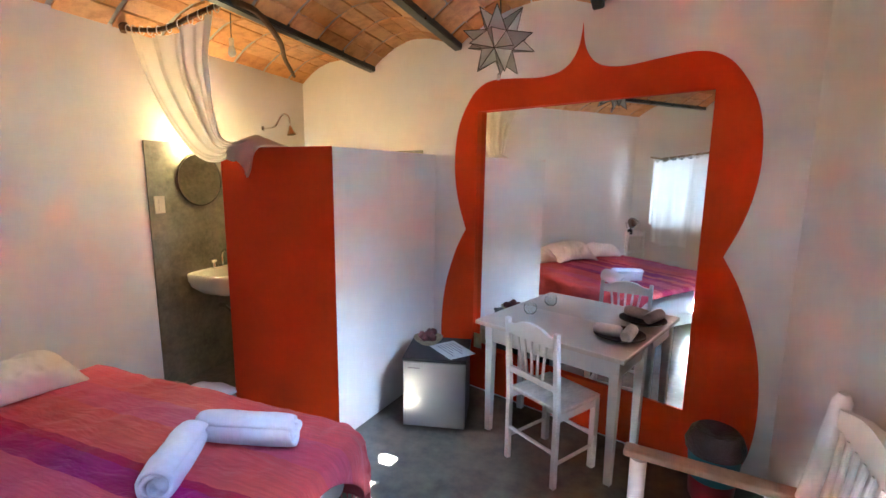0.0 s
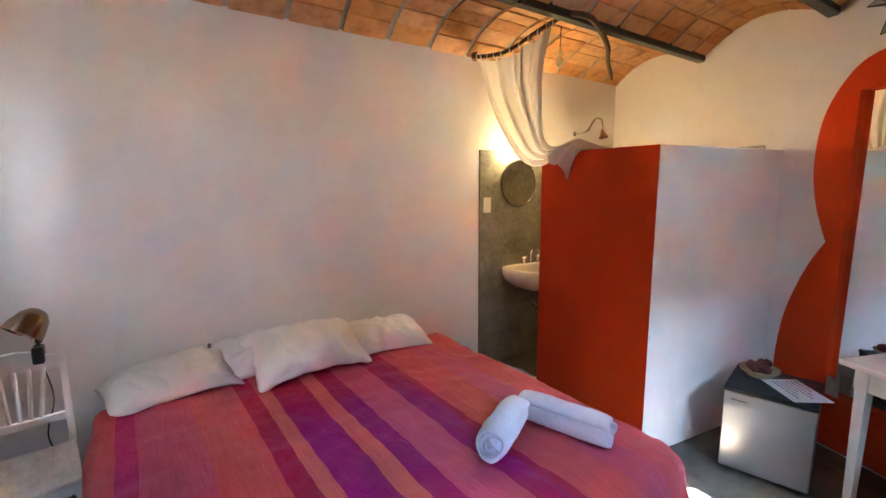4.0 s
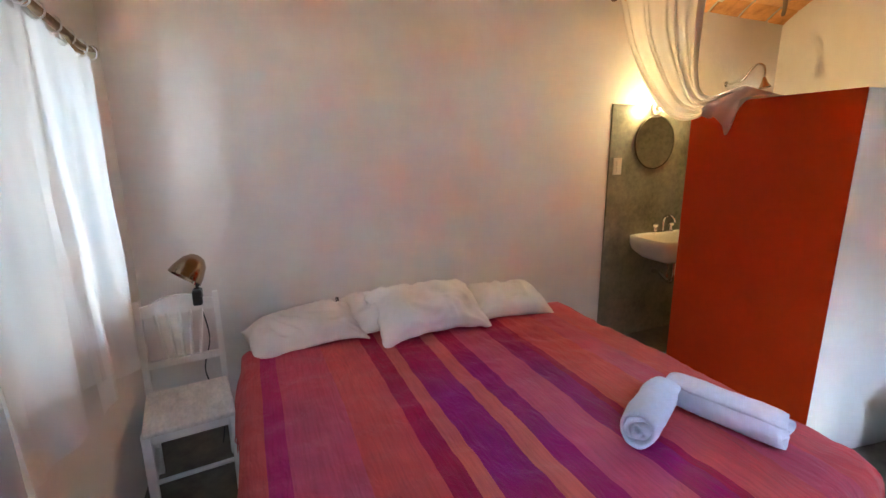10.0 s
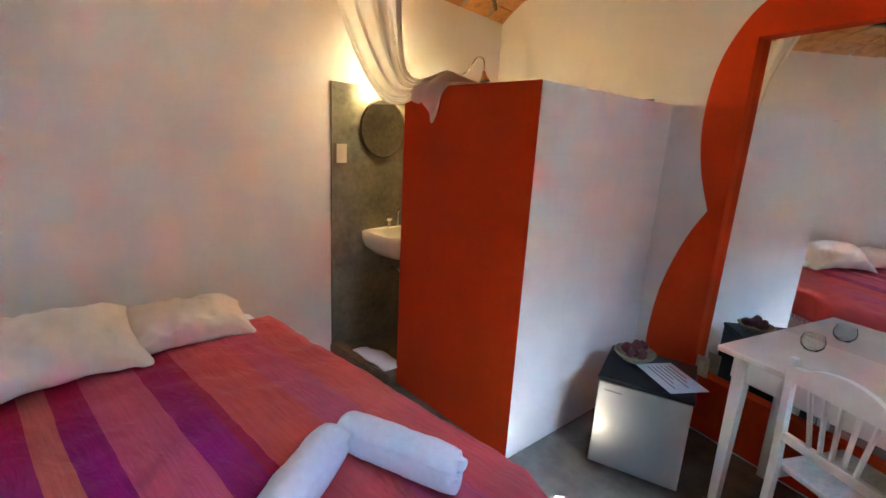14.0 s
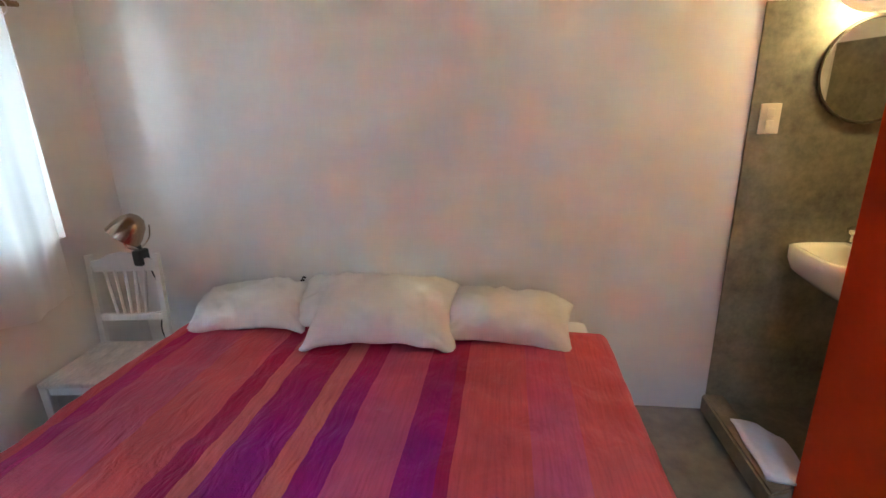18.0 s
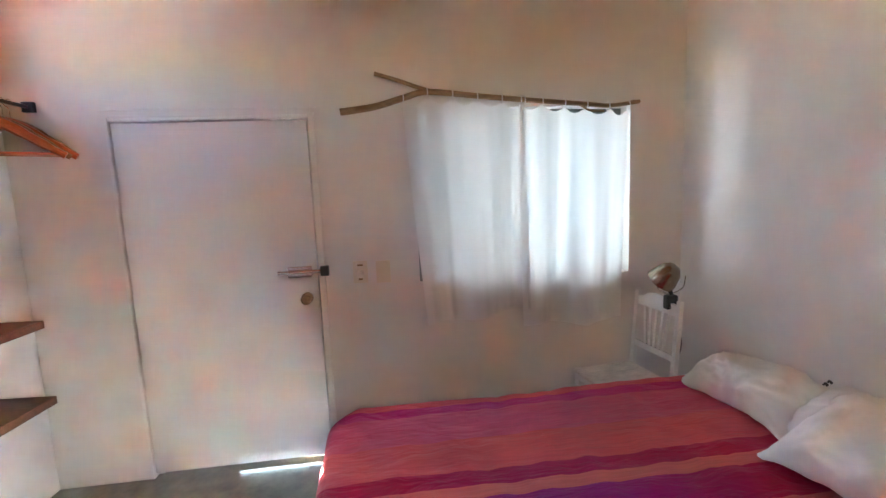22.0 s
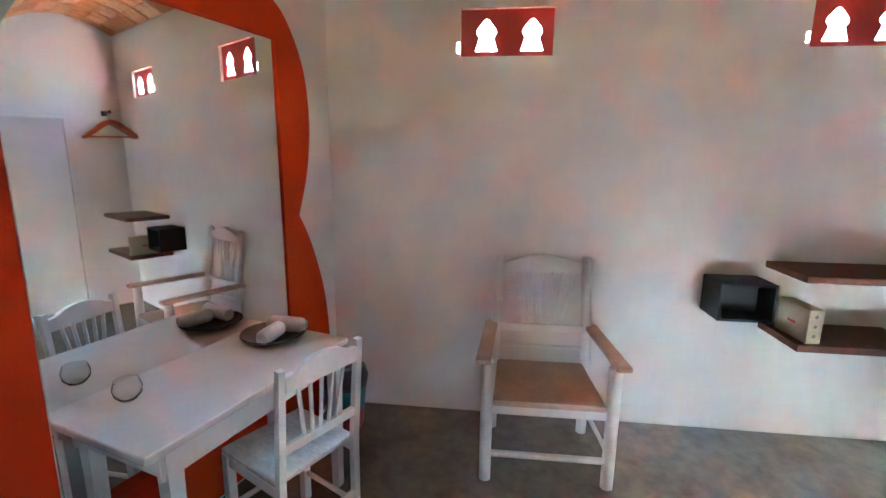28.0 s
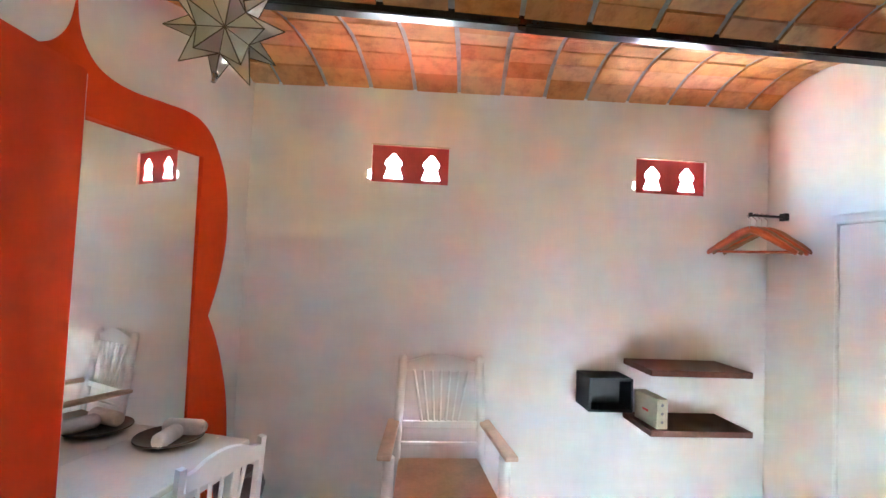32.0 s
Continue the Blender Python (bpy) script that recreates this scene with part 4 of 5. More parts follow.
# ---- mirror wall ----
MC = Vector((0.645, north_y(0.645)))
WALL_M = Matrix(((NORTH.x, 0, -NORTH_OUT.x, MC.x), (NORTH.y, 0, -NORTH_OUT.y, MC.y), (0, 1, 0, 0), (0, 0, 0, 1)))
_half = smooth_path([(0.0, 2.60, 0), (0.012, 2.50, 0), (0.035, 2.43, 0), (0.085, 2.365, 0), (0.16, 2.328, 0), (0.28, 2.315, 0), (0.46, 2.33, 0), (0.62, 2.34, 0), (0.73, 2.318, 0), (0.82, 2.255, 0), (0.905, 2.13, 0), (0.955, 2.0, 0), (0.978, 1.84, 0), (0.975, 1.66, 0), (0.935, 1.46, 0), (0.862, 1.265, 0)], 4)
_half += smooth_path([(0.862, 1.265, 0), (0.95, 1.107, 0), (1.035, 0.877, 0), (1.08, 0.67, 0), (1.098, 0.42, 0), (1.08, 0.21, 0), (1.03, 0.06, 0), (0.98, 0.012, 0)], 4)[1:]
MZ0, MZ1 = 0.34, 2.14
bm = bmesh.new()
_outer = [(p.x, p.y) for p in _half]
for side in (-1, 1):
    loop = [(side * x, z) for x, z in _outer] + [(0.0, 0.012), (0.0, MZ0), (side * (0.762 - 0.014 * side), MZ0), (side * (0.762 - 0.014 * side), MZ1), (0.0, MZ1)]
    prism(bm, loop, 0.004, WALL_M @ pose(0, 0, 0.0005))
bm.normal_update()
bmesh.ops.triangulate(bm, faces=[f for f in bm.faces if len(f.verts) > 4])
_ps = structure("painted_surround", bm, RED, "red painted ogee surround on the wall around the mirror", "wall painting")
for lo, hi in (((-0.777, MZ0, -0.10), (-0.773, MZ1, 0.0045)), ((0.745, MZ0, -0.10), (0.749, MZ1, 0.0045)), ((-0.773, MZ0 - 0.001, -0.10), (0.745, MZ0 + 0.003, 0.0045)), ((-0.773, MZ1 - 0.003, -0.10), (0.745, MZ1 + 0.001, 0.0045))):
    part("niche_lining", new_box(lo, hi, 0, WALL_M), RED, _ps)
wm = thing("wall_mirror", WALL_M, "large frameless rectangular mirror set in a wall niche", "mirror")
bm = bmesh.new()
# flat glass, set back and tilted to fit its reflections to the camera's view
_glass = [[bm.verts.new((x, z, -0.0225 + 0.027 * x - 0.004 * (z - MZ0) - d)) for x, z in ((-0.78, MZ0 - 0.004), (0.752, MZ0 - 0.004), (0.752, MZ1 + 0.004), (-0.78, MZ1 + 0.004))] for d in (0.0, 0.007)]
bm.faces.new(_glass[0])
bm.faces.new(_glass[1][::-1])
for _k in range(4):
    bm.faces.new((_glass[0][_k], _glass[1][_k], _glass[1][(_k + 1) % 4], _glass[0][(_k + 1) % 4]))
part("mirror_glass", bm, MIRROR, wm)
structure("niche_back", new_box((-0.78, MZ0 - 0.03, -0.19), (0.80, MZ1 + 0.03, -0.105), 0, WALL_M), PLASTER, "plain plaster behind the mirror niche", "wall")

# ---- star lantern ----
st = thing("star_lantern", pose(0.29, 3.207, 2.355, 8, 4, 20) @ Matrix.Diagonal((0.94, 0.94, 0.94, 1)), "hanging star lantern of frosted glass and lead strips", "lantern")
ico = bmesh.new()
bmesh.ops.create_icosphere(ico, subdivisions=1, radius=0.098)
bm, ed = bmesh.new(), bmesh.new()
ico.verts.ensure_lookup_table()
for f in ico.faces:
    tip = f.calc_center_median().normalized() * 0.2
    vs = [v.co.copy() for v in f.verts]
    t = bm.verts.new(tip)
    w = [bm.verts.new(v) for v in vs]
    for k in range(3):
        bm.faces.new((w[k], w[(k + 1) % 3], t))
        tube(ed, [vs[k], tip], 0.0024, 5)
for e in ico.edges:
    tube(ed, [e.verts[0].co, e.verts[1].co], 0.0028, 5)
ico.free()
part("glass_panes", bm, FROST, st, "frosted seeded glass points")
part("lead_edges", ed, STAR_EDGE, st, "dark lead edging strips")
part("hanging_chain", new_tube([(0.0, 0.0, 0.095), (-0.03, 0.02, 0.33)], 0.004, 6), STAR_EDGE, st, "thin dark chain")
part("tip_cap", lathe(bmesh.new(), [(0.008, 0.0), (0.012, 0.03), (0.006, 0.04)], 10, pose(0.02, 0, -0.20)), CHROME, st, "small bright tip")

# ---- bed ----
BX0, BX1, BY0, BY1, BZ = -2.12, -0.115, 0.50, 2.49, 0.525
bd = thing("bed", pose(0, 0, 0), "double bed with striped woven bedspread and white sheet", "bed")
part("base", new_box((BX0 + 0.03, BY0 + 0.05, 0.06), (BX1 - 0.10, BY1 - 0.06, 0.2), 0.02), WHITE_WOOD, bd, "white painted bed base")
for x in (BX0 + 0.1, BX1 - 0.13):
    for y in (BY0 + 0.12, BY1 - 0.13):
        part("leg", new_box((x - 0.035, y - 0.035, 0.0), (x + 0.035, y + 0.035, 0.065), 0.005), WHITE_WOOD, bd)
part("mattress", new_box((BX0, BY0 + 0.03, 0.2), (BX1 - 0.07, BY1 - 0.03, BZ - 0.012), 0.035), SHEET, bd, "mattress in a white sheet", smooth=True)


def spread_point(u, v):
    """The spread over the mattress: u along the bed, v across, beyond 0..1 it hangs down."""
    x0s, x1s = -1.93, BX1
    length, width = x1s - x0s, BY1 - BY0
    du = max(0.0, u - 1)
    dv = max(0.0, -v) + max(0.0, v - 1)
    x = x0s + min(u, 1.0) * length
    y = BY0 + min(max(v, 0), 1) * width
    hang = math.hypot(du * length, dv * width)
    r = 0.09
    # rounded plan corner at the foot
    cx = BX1 - 0.14
    if x > cx:
        for cy, s in ((BY0 + 0.14, -1), (BY1 - 0.14, 1)):
            if (y - cy) * s > 0:
                d = Vector((x - cx, y - cy))
                k = max(abs(d.x), abs(d.y))
                if d.length > 1e-6:
                    d = d.normalized() * k
                x, y = cx + d.x, cy + d.y
    nx = 1.0 if du > 0 else 0.0
    ny = (-1.0 if v < 0 else 1.0) if dv > 0 else 0.0
    n = Vector((nx, ny))
    if n.length:
        n.normalize()
    ang = min(hang / r, math.pi / 2)
    out = r * math.sin(ang) * 0.55
    if v > 1 and u > 0.7:
        out += 0.02 * min(1.0, (u - 0.7) / 0.3) * min(1.0, hang / 0.25)
    down = r * (1 - math.cos(ang)) + max(0.0, hang - r * math.pi / 2)
    p = Vector((x + n.x * out, y + n.y * out, BZ - down))
    if v > 0.85 and u > 0.9:
        p.x += 0.03 * min(1.0, (v - 0.85) / 0.15) * min(1.0, (u - 0.9) / 0.1) * min(1.0, hang / 0.25)
    if hang > 0.1:
        s = noise.noise(Vector((x * 3.1, y * 3.1, 0.3)))
        p.x += n.x * (0.03 * s + 0.02 * math.sin(7 * y)) * min(1, hang * 4)
        p.y += n.y * (0.03 * s + 0.02 * math.sin(7 * x)) * min(1, hang * 4)
    wr = noise.noise(Vector((x * 2.2, y * 6.5, 1.7))) * 0.008 + noise.noise(Vector((x * 9, y * 9, 4.0))) * 0.006 + noise.noise(Vector((x * 21, y * 14, 7.0))) * 0.003 + 0.009 * (1 - 2 * abs(noise.noise(Vector((x * 8 + 2 * noise.noise(Vector((x * 2, y * 2, 3))), y * 2.6, 11.0)))))
    edge = min(1.0, 6 * min(abs(u - 1) + 0.05, abs(v) + 0.05, abs(v - 1) + 0.05))
    p.z += wr + (0.012 * edge if hang == 0 else 0)
    return p


_us = [k / 60 for k in range(61)] + [1 + 0.14 * k / 10 for k in range(1, 11)]


def foot_drop(u, v):
    """The hem at the foot is short in the middle and longer at the corners."""
    if u <= 1:
        return u
    w = min(max(v, 0.0), 1.0)
    k = 0.24 + 0.14 * min(1.0, max(0.0, (w - 0.38) / 0.05)) + 1.25 * max(0.0, (w - 0.8) / 0.2) ** 2 + 0.35 * max(0.0, (0.15 - w) / 0.15) + 0.05 * math.sin(9 * w)
    return 1 + (u - 1) * min(k, 1.45)


_vs = [-0.13 + 0.13 * k / 10 for k in range(10)] + [k / 70 for k in range(71)] + [1 + 0.15 * k / 10 for k in range(1, 11)]


def side_drop(u, v):
    """The side hem hangs lower towards the foot."""
    return 1 + (v - 1) * (1 + 0.5 * min(1.0, max(0.0, (u - 0.72) / 0.2))) if v > 1 else v


sheet([[spread_point(foot_drop(u, v), side_drop(u, v)) for v in _vs] for u in _us], SPREAD, "bedspread", bd, 0.006, "woven bedspread in coral and crimson stripes, violet light painted at mid-length")
bm = bmesh.new()
_r = random.Random(9)
for k in range(70):
    u = k / 69
    for v in (-0.13, 1.15):
        p = spread_point(u, side_drop(u, v))
        tube(bm, [p, p + Vector((_r.uniform(-0.008, 0.008), _r.uniform(-0.006, 0.006), -0.02)), p + Vector((_r.uniform(-0.012, 0.012), _r.uniform(-0.01, 0.01), -0.045))], [0.004, 0.003, 0.0015], 4)
tagged(part("fringe", bm, SPREAD, bd, "knotted fringe along the hem"), kind="stuff")


def pillow(m, length, width, thick, seed, label, lace=False):
    p = thing("pillow", m, label, "pillow", "pillows on the bed")
    r = Vector((seed * 3.7, seed * 1.3, 0))
    bm = bmesh.new()
    n = 44
    top, bot = [], []
    for i in range(n + 1):
        a, b = [], []
        for j in range(n + 1):
            s, t = 2 * i / n - 1, 2 * j / n - 1
            # drawn-in sides leave the corners as soft ears
            pull = 1 - 0.10 * (1 - s * s) ** 1.3 * abs(t) ** 3
            pull2 = 1 - 0.16 * (1 - t * t) ** 1.2 * abs(s) ** 3
            x, y = s * width / 2 * pull2, t * length / 2 * pull
            h = thick / 2 * max(0.0, (1 - abs(s) ** 2.2) * (1 - abs(t) ** 2.4)) ** 0.62
            warp = 0.05 * noise.noise(Vector((x * 5, y * 5, 9)) + r)
            wr = 0.026 * noise.noise(Vector((x * 6, y * 8, 0)) + r) + 0.016 * (1 - 2 * abs(noise.noise(Vector(((x + warp) * 7, (y + 2 * warp) * 13, 2)) + r)))
            wr += 0.006 * (1 - 2 * abs(noise.noise(Vector(((x - warp) * 19, (y + warp) * 15, 6)) + r))) + 0.002 * noise.noise(Vector((x * 30, y * 24, 5)) + r)
            # creases fan in from the corners, and the hem ripples
            corner = min(math.hypot(s - a0, t - b0) for a0 in (-1, 1) for b0 in (-1, 1))
            fan = math.atan2(1 - abs(t), 1 - abs(s) + 1e-4)
            wr += 0.008 * math.sin(11 * fan + 2 * seed) * max(0.0, 1 - corner / 0.8)
            rim = max(abs(s), abs(t)) ** 6
            x += 0.010 * rim * noise.noise(Vector((y * 14, 1.0, 3)) + r)
            y += 0.010 * rim * noise.noise(Vector((x * 14, 4.0, 3)) + r)
            droop = -0.05 * t * t * abs(t) * (length / 0.64) + 0.012 * rim * noise.noise(Vector((x * 12, y * 12, 8)) + r)
            edge = i in (0, n) or j in (0, n)
            a.append(bm.verts.new((x, y, droop + h * 1.15 + (0 if edge else wr * min(1, h * 26)))))
            b.append(a[-1] if edge else bm.verts.new((x, y, droop - h * 0.75)))
        top.append(a)
        bot.append(b)
    for i in range(n):
        for j in range(n):
            bm.faces.new((top[i][j], top[i + 1][j], top[i + 1][j + 1], top[i][j + 1]))
            q = (bot[i][j], bot[i][j + 1], bot[i + 1][j + 1], bot[i + 1][j])
            bm.faces.new(q)
    part("case", bm, LINEN, p, smooth="all")
    if lace:
        bm = bmesh.new()
        rr = random.Random(3)
        for k in range(16):
            y = -length / 2 + 0.01
            x = -width / 2 * 0.8 + width * 0.8 * k / 15
            tube(bm, [(x, y, 0.004), (x + rr.uniform(-0.008, 0.008), y - 0.012, 0.006), (x + rr.uniform(-0.012, 0.012), y - 0.02, -0.002)], [0.006, 0.006, 0.003], 5)
        part("lace_edge", bm, LACE, p, "dark lace trim")
    return p


pillow(pose(-1.965, 0.80, 0.605, 6, 15, 3), 0.66, 0.36, 0.16, 1, "white linen pillow lying at the wall")
pillow(pose(-2.00, 1.33, 0.635, 0, 24, -2), 0.64, 0.36, 0.15, 2, "white linen pillow with dark lace trim", True)
pillow(pose(-1.93, 2.06, 0.61, -2, 15, -4), 0.65, 0.38, 0.15, 3, "white linen pillow beside the bathroom passage")
pillow(pose(-1.845, 1.51, 0.665, 0, 27, 3), 0.71, 0.42, 0.15, 4, "white linen pillow leaning on the others")


def rolled_towel(a, b, radius, label):
    a, b = Vector(a), Vector(b)
    ln = (b - a).length
    m = Matrix.Translation(a) @ (b - a).to_track_quat("Z", "Y").to_matrix().to_4x4()
    t = thing("rolled_towel", m, label, "towel", "rolled towels")
    bm = bmesh.new()
    turns, seg, rows = 3.4, 96, 18
    inner = 0.008
    rings = []
    for j in range(rows + 1):
        g = j / rows
        soft = 1 - 0.10 * (2 * g - 1) ** 6
        ring = []
        for k in range(seg + 1):
            f = k / seg
            ang = 2 * math.pi * turns * f
            r = (inner + (radius - inner) * f) * soft
            x, y, z = r * math.cos(ang), r * math.sin(ang), ln * g
            lump = 0.10 * noise.noise(Vector((x * 16, y * 16, z * 9 + radius * 900))) + 0.04 * noise.noise(Vector((x * 40, y * 40, z * 30)))
            lip = (0.010 * math.sin(ang * 1.5 + 1) + 0.016 * noise.noise(Vector((f * 9, 3.0 * g, radius * 500)))) * (2 * g - 1)
            ring.append(bm.verts.new((x * (1 + lump * f), y * (1 + lump * f), z + lip)))
        rings.append(ring)
    for a_ring, b_ring in zip(rings, rings[1:]):
        for k in range(seg):
            bm.faces.new((a_ring[k], a_ring[k + 1], b_ring[k + 1], b_ring[k]))
    ob = part("towel_roll", bm, TOWEL, t, smooth="all")
    s = ob.modifiers.new("thickness", "SOLIDIFY")
    s.thickness = 0.012
    return t


rolled_towel((-0.495, 1.765, BZ + 0.09), (-0.645, 2.05, BZ + 0.092), 0.08, "tightly rolled white towel on the bedspread")
rolled_towel((-0.665, 2.125, BZ + 0.088), (-0.285, 2.235, BZ + 0.09), 0.078, "rolled white towel lying across the bed foot")


# ---- chairs ----
def side_chair(m, label, width=0.38, depth=0.36, seat_z=0.43, top_z=0.83):
    """A white peasant chair: local y points from the back to the front."""
    c = thing("wooden_chair", m, label, "chair", "small white chairs")
    w, d = width / 2, depth
    lean = 0.035
    for s in (-1, 1):
        part("back_post", new_tube([(s * w, 0, 0), (s * w, 0, seat_z), (s * w, -lean, top_z + 0.015)], [0.019, 0.02, 0.018], 4), WHITE_WOOD, c)
        part("front_leg", new_box((s * w - 0.018, d - 0.02, 0), (s * w + 0.018, d + 0.018, seat_z - 0.004), 0.004), WHITE_WOOD, c)
        part("side_stretcher", new_tube([(s * w, 0.01, 0.14), (s * w, d, 0.14)], 0.011, 6), WHITE_WOOD, c)
        part("side_rail", new_box((s * w - 0.011, 0.015, seat_z - 0.055), (s * w + 0.011, d - 0.02, seat_z - 0.012), 0.003), WHITE_WOOD, c)
    for y, z in ((0.0, 0.2), (d, 0.2)):
        part("cross_stretcher", new_tube([(-w, y, z), (w, y, z)], 0.011, 6), WHITE_WOOD, c)
    part("front_rail", new_box((-w + 0.018, d - 0.012, seat_z - 0.055), (w - 0.018, d + 0.01, seat_z - 0.012), 0.003), WHITE_WOOD, c)
    bm = new_box((-w - 0.012, 0.012, seat_z - 0.012), (w + 0.012, d + 0.028, seat_z + 0.012), 0.008)
    part("seat", bm, SEAT_PAINT, c, "worn woven seat painted white")

    def back_y(z):
        return -lean * max(0, (z - seat_z) / (top_z - seat_z))

    zl = seat_z + 0.135
    part("lower_rail", new_box((-w + 0.012, back_y(zl) - 0.011, zl - 0.018), (w - 0.012, back_y(zl) + 0.011, zl + 0.018), 0.003), WHITE_WOOD, c)
    bm = bmesh.new()
    pts = [(-w + 0.012, top_z - 0.07), (w - 0.012, top_z - 0.07)]
    crest = [(w - 0.012, top_z - 0.015), (w * 0.7, top_z - 0.01), (w * 0.45, top_z + 0.012), (w * 0.2, top_z + 0.022), (0, top_z + 0.025)]
    loop = pts + crest + [(-x, z) for x, z in crest[-2::-1]]
    prism(bm, loop, 0.022, Matrix(((1, 0, 0, 0), (0, 0, 1, back_y(top_z) - 0.011), (0, 1, 0, 0), (0, 0, 0, 1))))
    part("crest_rail", bm, WHITE_WOOD, c, "scalloped crest rail")
    for k in range(5):
        f = k / 4 - 0.5
        part("spindle", new_tube([(f * width * 0.42, back_y(zl), zl + 0.01), (f * width * 0.60, back_y(top_z - 0.07), top_z - 0.06)], 0.0085, 6), WHITE_WOOD, c)
    return c


# bedside chair: back to the head wall
side_chair(pose(-1.865, 0.215, 0, 0, 0, -83), "small white wooden chair used as nightstand", 0.335, 0.37, 0.44, 0.88)
# dining chair pushed to the table
_back = Vector((0.688 - 0.393, 3.122 - 3.314))
side_chair(pose(0.54, 3.218, 0, 0, 0, math.degrees(math.atan2(_back.y, _back.x))), "small white wooden chair pushed up to the table", 0.352, 0.335, 0.44, 0.87)


def arm_chair(m):
    """Local y points from the back to the front."""
    c = thing("armchair", m, "low white wooden armchair with cream board seat", "armchair")
    w, d, sz, top, az = 0.262, 0.47, 0.425, 1.025, 0.64
    fw = 0.298
    for s in (-1, 1):
        part("back_post", new_tube([(s * w, 0.0, 0), (s * w, 0.0, sz), (s * (w - 0.02), -0.08, top - 0.01), (s * (w - 0.02), -0.082, top + 0.012)], [0.029, 0.029, 0.027, 0.016], 12), WHITE_WOOD, c, smooth=True)
        part("front_post", new_tube([(s * fw, d, 0), (s * fw, d, az - 0.012)], [0.03, 0.031], 12), WHITE_WOOD, c, smooth=True)
        bm = bmesh.new()
        prof = [(0.0, 0.0), (d * 0.5, 0.006), (d + 0.05, 0.0)]
        box(bm, (-0.036, -0.05, -0.013), (0.036, d + 0.055, 0.013), 0.008, pose(s * (w + 0.022), 0, az, 0, 0, -s * 4.2))
        part("armrest", bm, CREAM_SEAT, c, "flat armrest worn to cream")
        part("side_stretcher", new_tube([(s * w, 0.0, 0.17), (s * fw, d, 0.17)], 0.013, 8), WHITE_WOOD, c, smooth=True)
    part("front_stretcher", new_tube([(-fw, d, 0.14), (fw, d, 0.14)], 0.017, 8), WHITE_WOOD, c, smooth=True)
    part("back_stretcher", new_tube([(-w, 0, 0.18), (w, 0, 0.18)], 0.013, 8), WHITE_WOOD, c, smooth=True)
    bm = bmesh.new()
    prism(bm, [(-w + 0.02, 0.0), (w - 0.02, 0.0), (fw - 0.03, d + 0.02), (-fw + 0.03, d + 0.02)], 0.028, pose(0, 0, sz - 0.02))
    bmesh.ops.bevel(bm, geom=bm.edges[:], offset=0.006, segments=2, affect="EDGES")
    part("seat", bm, CREAM_SEAT, c, "cream board seat")
    part("front_apron", new_box((-fw + 0.02, d - 0.012, sz - 0.065), (fw - 0.02, d + 0.012, sz - 0.021), 0.004), WHITE_WOOD, c)

    def back_y(z):
        return -0.08 * (z - sz) / (top - sz)

    for z, h in ((sz + 0.20, 0.022), (sz + 0.09, 0.010)):
        part("lower_rail", new_box((-w + 0.02, back_y(z) - 0.013, z - h), (w - 0.02, back_y(z) + 0.013, z + h), 0.004), WHITE_WOOD, c)
    bm = bmesh.new()
    crest = [(w - 0.02, top - 0.03), (w * 0.75, top - 0.024), (w * 0.5, top - 0.004), (w * 0.25, top + 0.014), (0, top + 0.02)]
    loop = [(-w + 0.02, top - 0.085), (w - 0.02, top - 0.085)] + crest + [(-x, z) for x, z in crest[-2::-1]]
    prism(bm, loop, 0.026, Matrix(((1, 0, 0, 0), (0, 0, 1, back_y(top) - 0.013), (0, 1, 0, 0), (0, 0, 0, 1))))
    part("crest_rail", bm, WHITE_WOOD, c, "scalloped crest rail")
    for k in range(7):
        f = k / 6 - 0.5
        za, zc = sz + 0.215, top - 0.08
        part("spindle", new_tube([(f * 0.22, back_y(za), za), (f * 0.34, back_y(zc), zc)], 0.009, 8), WHITE_WOOD, c, smooth=True)
    return c


arm_chair(pose(1.50, 2.225, 0, 0, 0, 86.0))

# ---- table and what stands on it ----
TA, TB = Vector((0.095, 3.562)), Vector((1.0, 3.212))
_tw = (TB - TA).normalized()
_tn = Vector((-_tw.y, _tw.x))
_len = (TB - TA).length
TABLE_M = Matrix(((_tw.x, _tn.x, 0, TA.x), (_tw.y, _tn.y, 0, TA.y), (0, 0, 1, 0), (0, 0, 0, 1)))
TD = 0.511
tb = thing("dining_table", TABLE_M, "small white-painted wooden table against the mirror", "table")
part("tabletop", new_box((0, 0, 0.722), (_len, TD, 0.75), 0.006), TABLE_PAINT, tb, "glossy cream tabletop")
for x in (0.10, _len - 0.055):
    for y in (0.045, TD - 0.077):
        part("leg", new_tube([(x, y, 0.0), (x, y, 0.62), (x, y, 0.722)], [0.026, 0.036, 0.036], 4), WHITE_WOOD, tb)
for y in (0.03, TD - 0.067):
    part("apron", new_box((0.06, y, 0.62), (_len - 0.04, y + 0.02, 0.722), 0.003), WHITE_WOOD, tb)
for x in (0.075, _len - 0.06):
    part("apron", new_box((x, 0.05, 0.62), (x + 0.02, TD - 0.067, 0.722), 0.003), WHITE_WOOD, tb)


def shallow_bowl(x, y, r, mat, label):
    b = thing("wooden_plate", pose(x, y, 0.751), label, "plate")
    part("dish", lathe(bmesh.new(), [(0.0005, 0.0), (r * 0.55, 0.0), (r, 0.026), (r * 0.985, 0.032), (r * 0.52, 0.009), (0.0005, 0.008)], 40), mat, b, smooth=True)
    return b


shallow_bowl(0.975, 3.555, 0.145, DARK_BOWL, "shallow dark wooden plate holding two napkins")


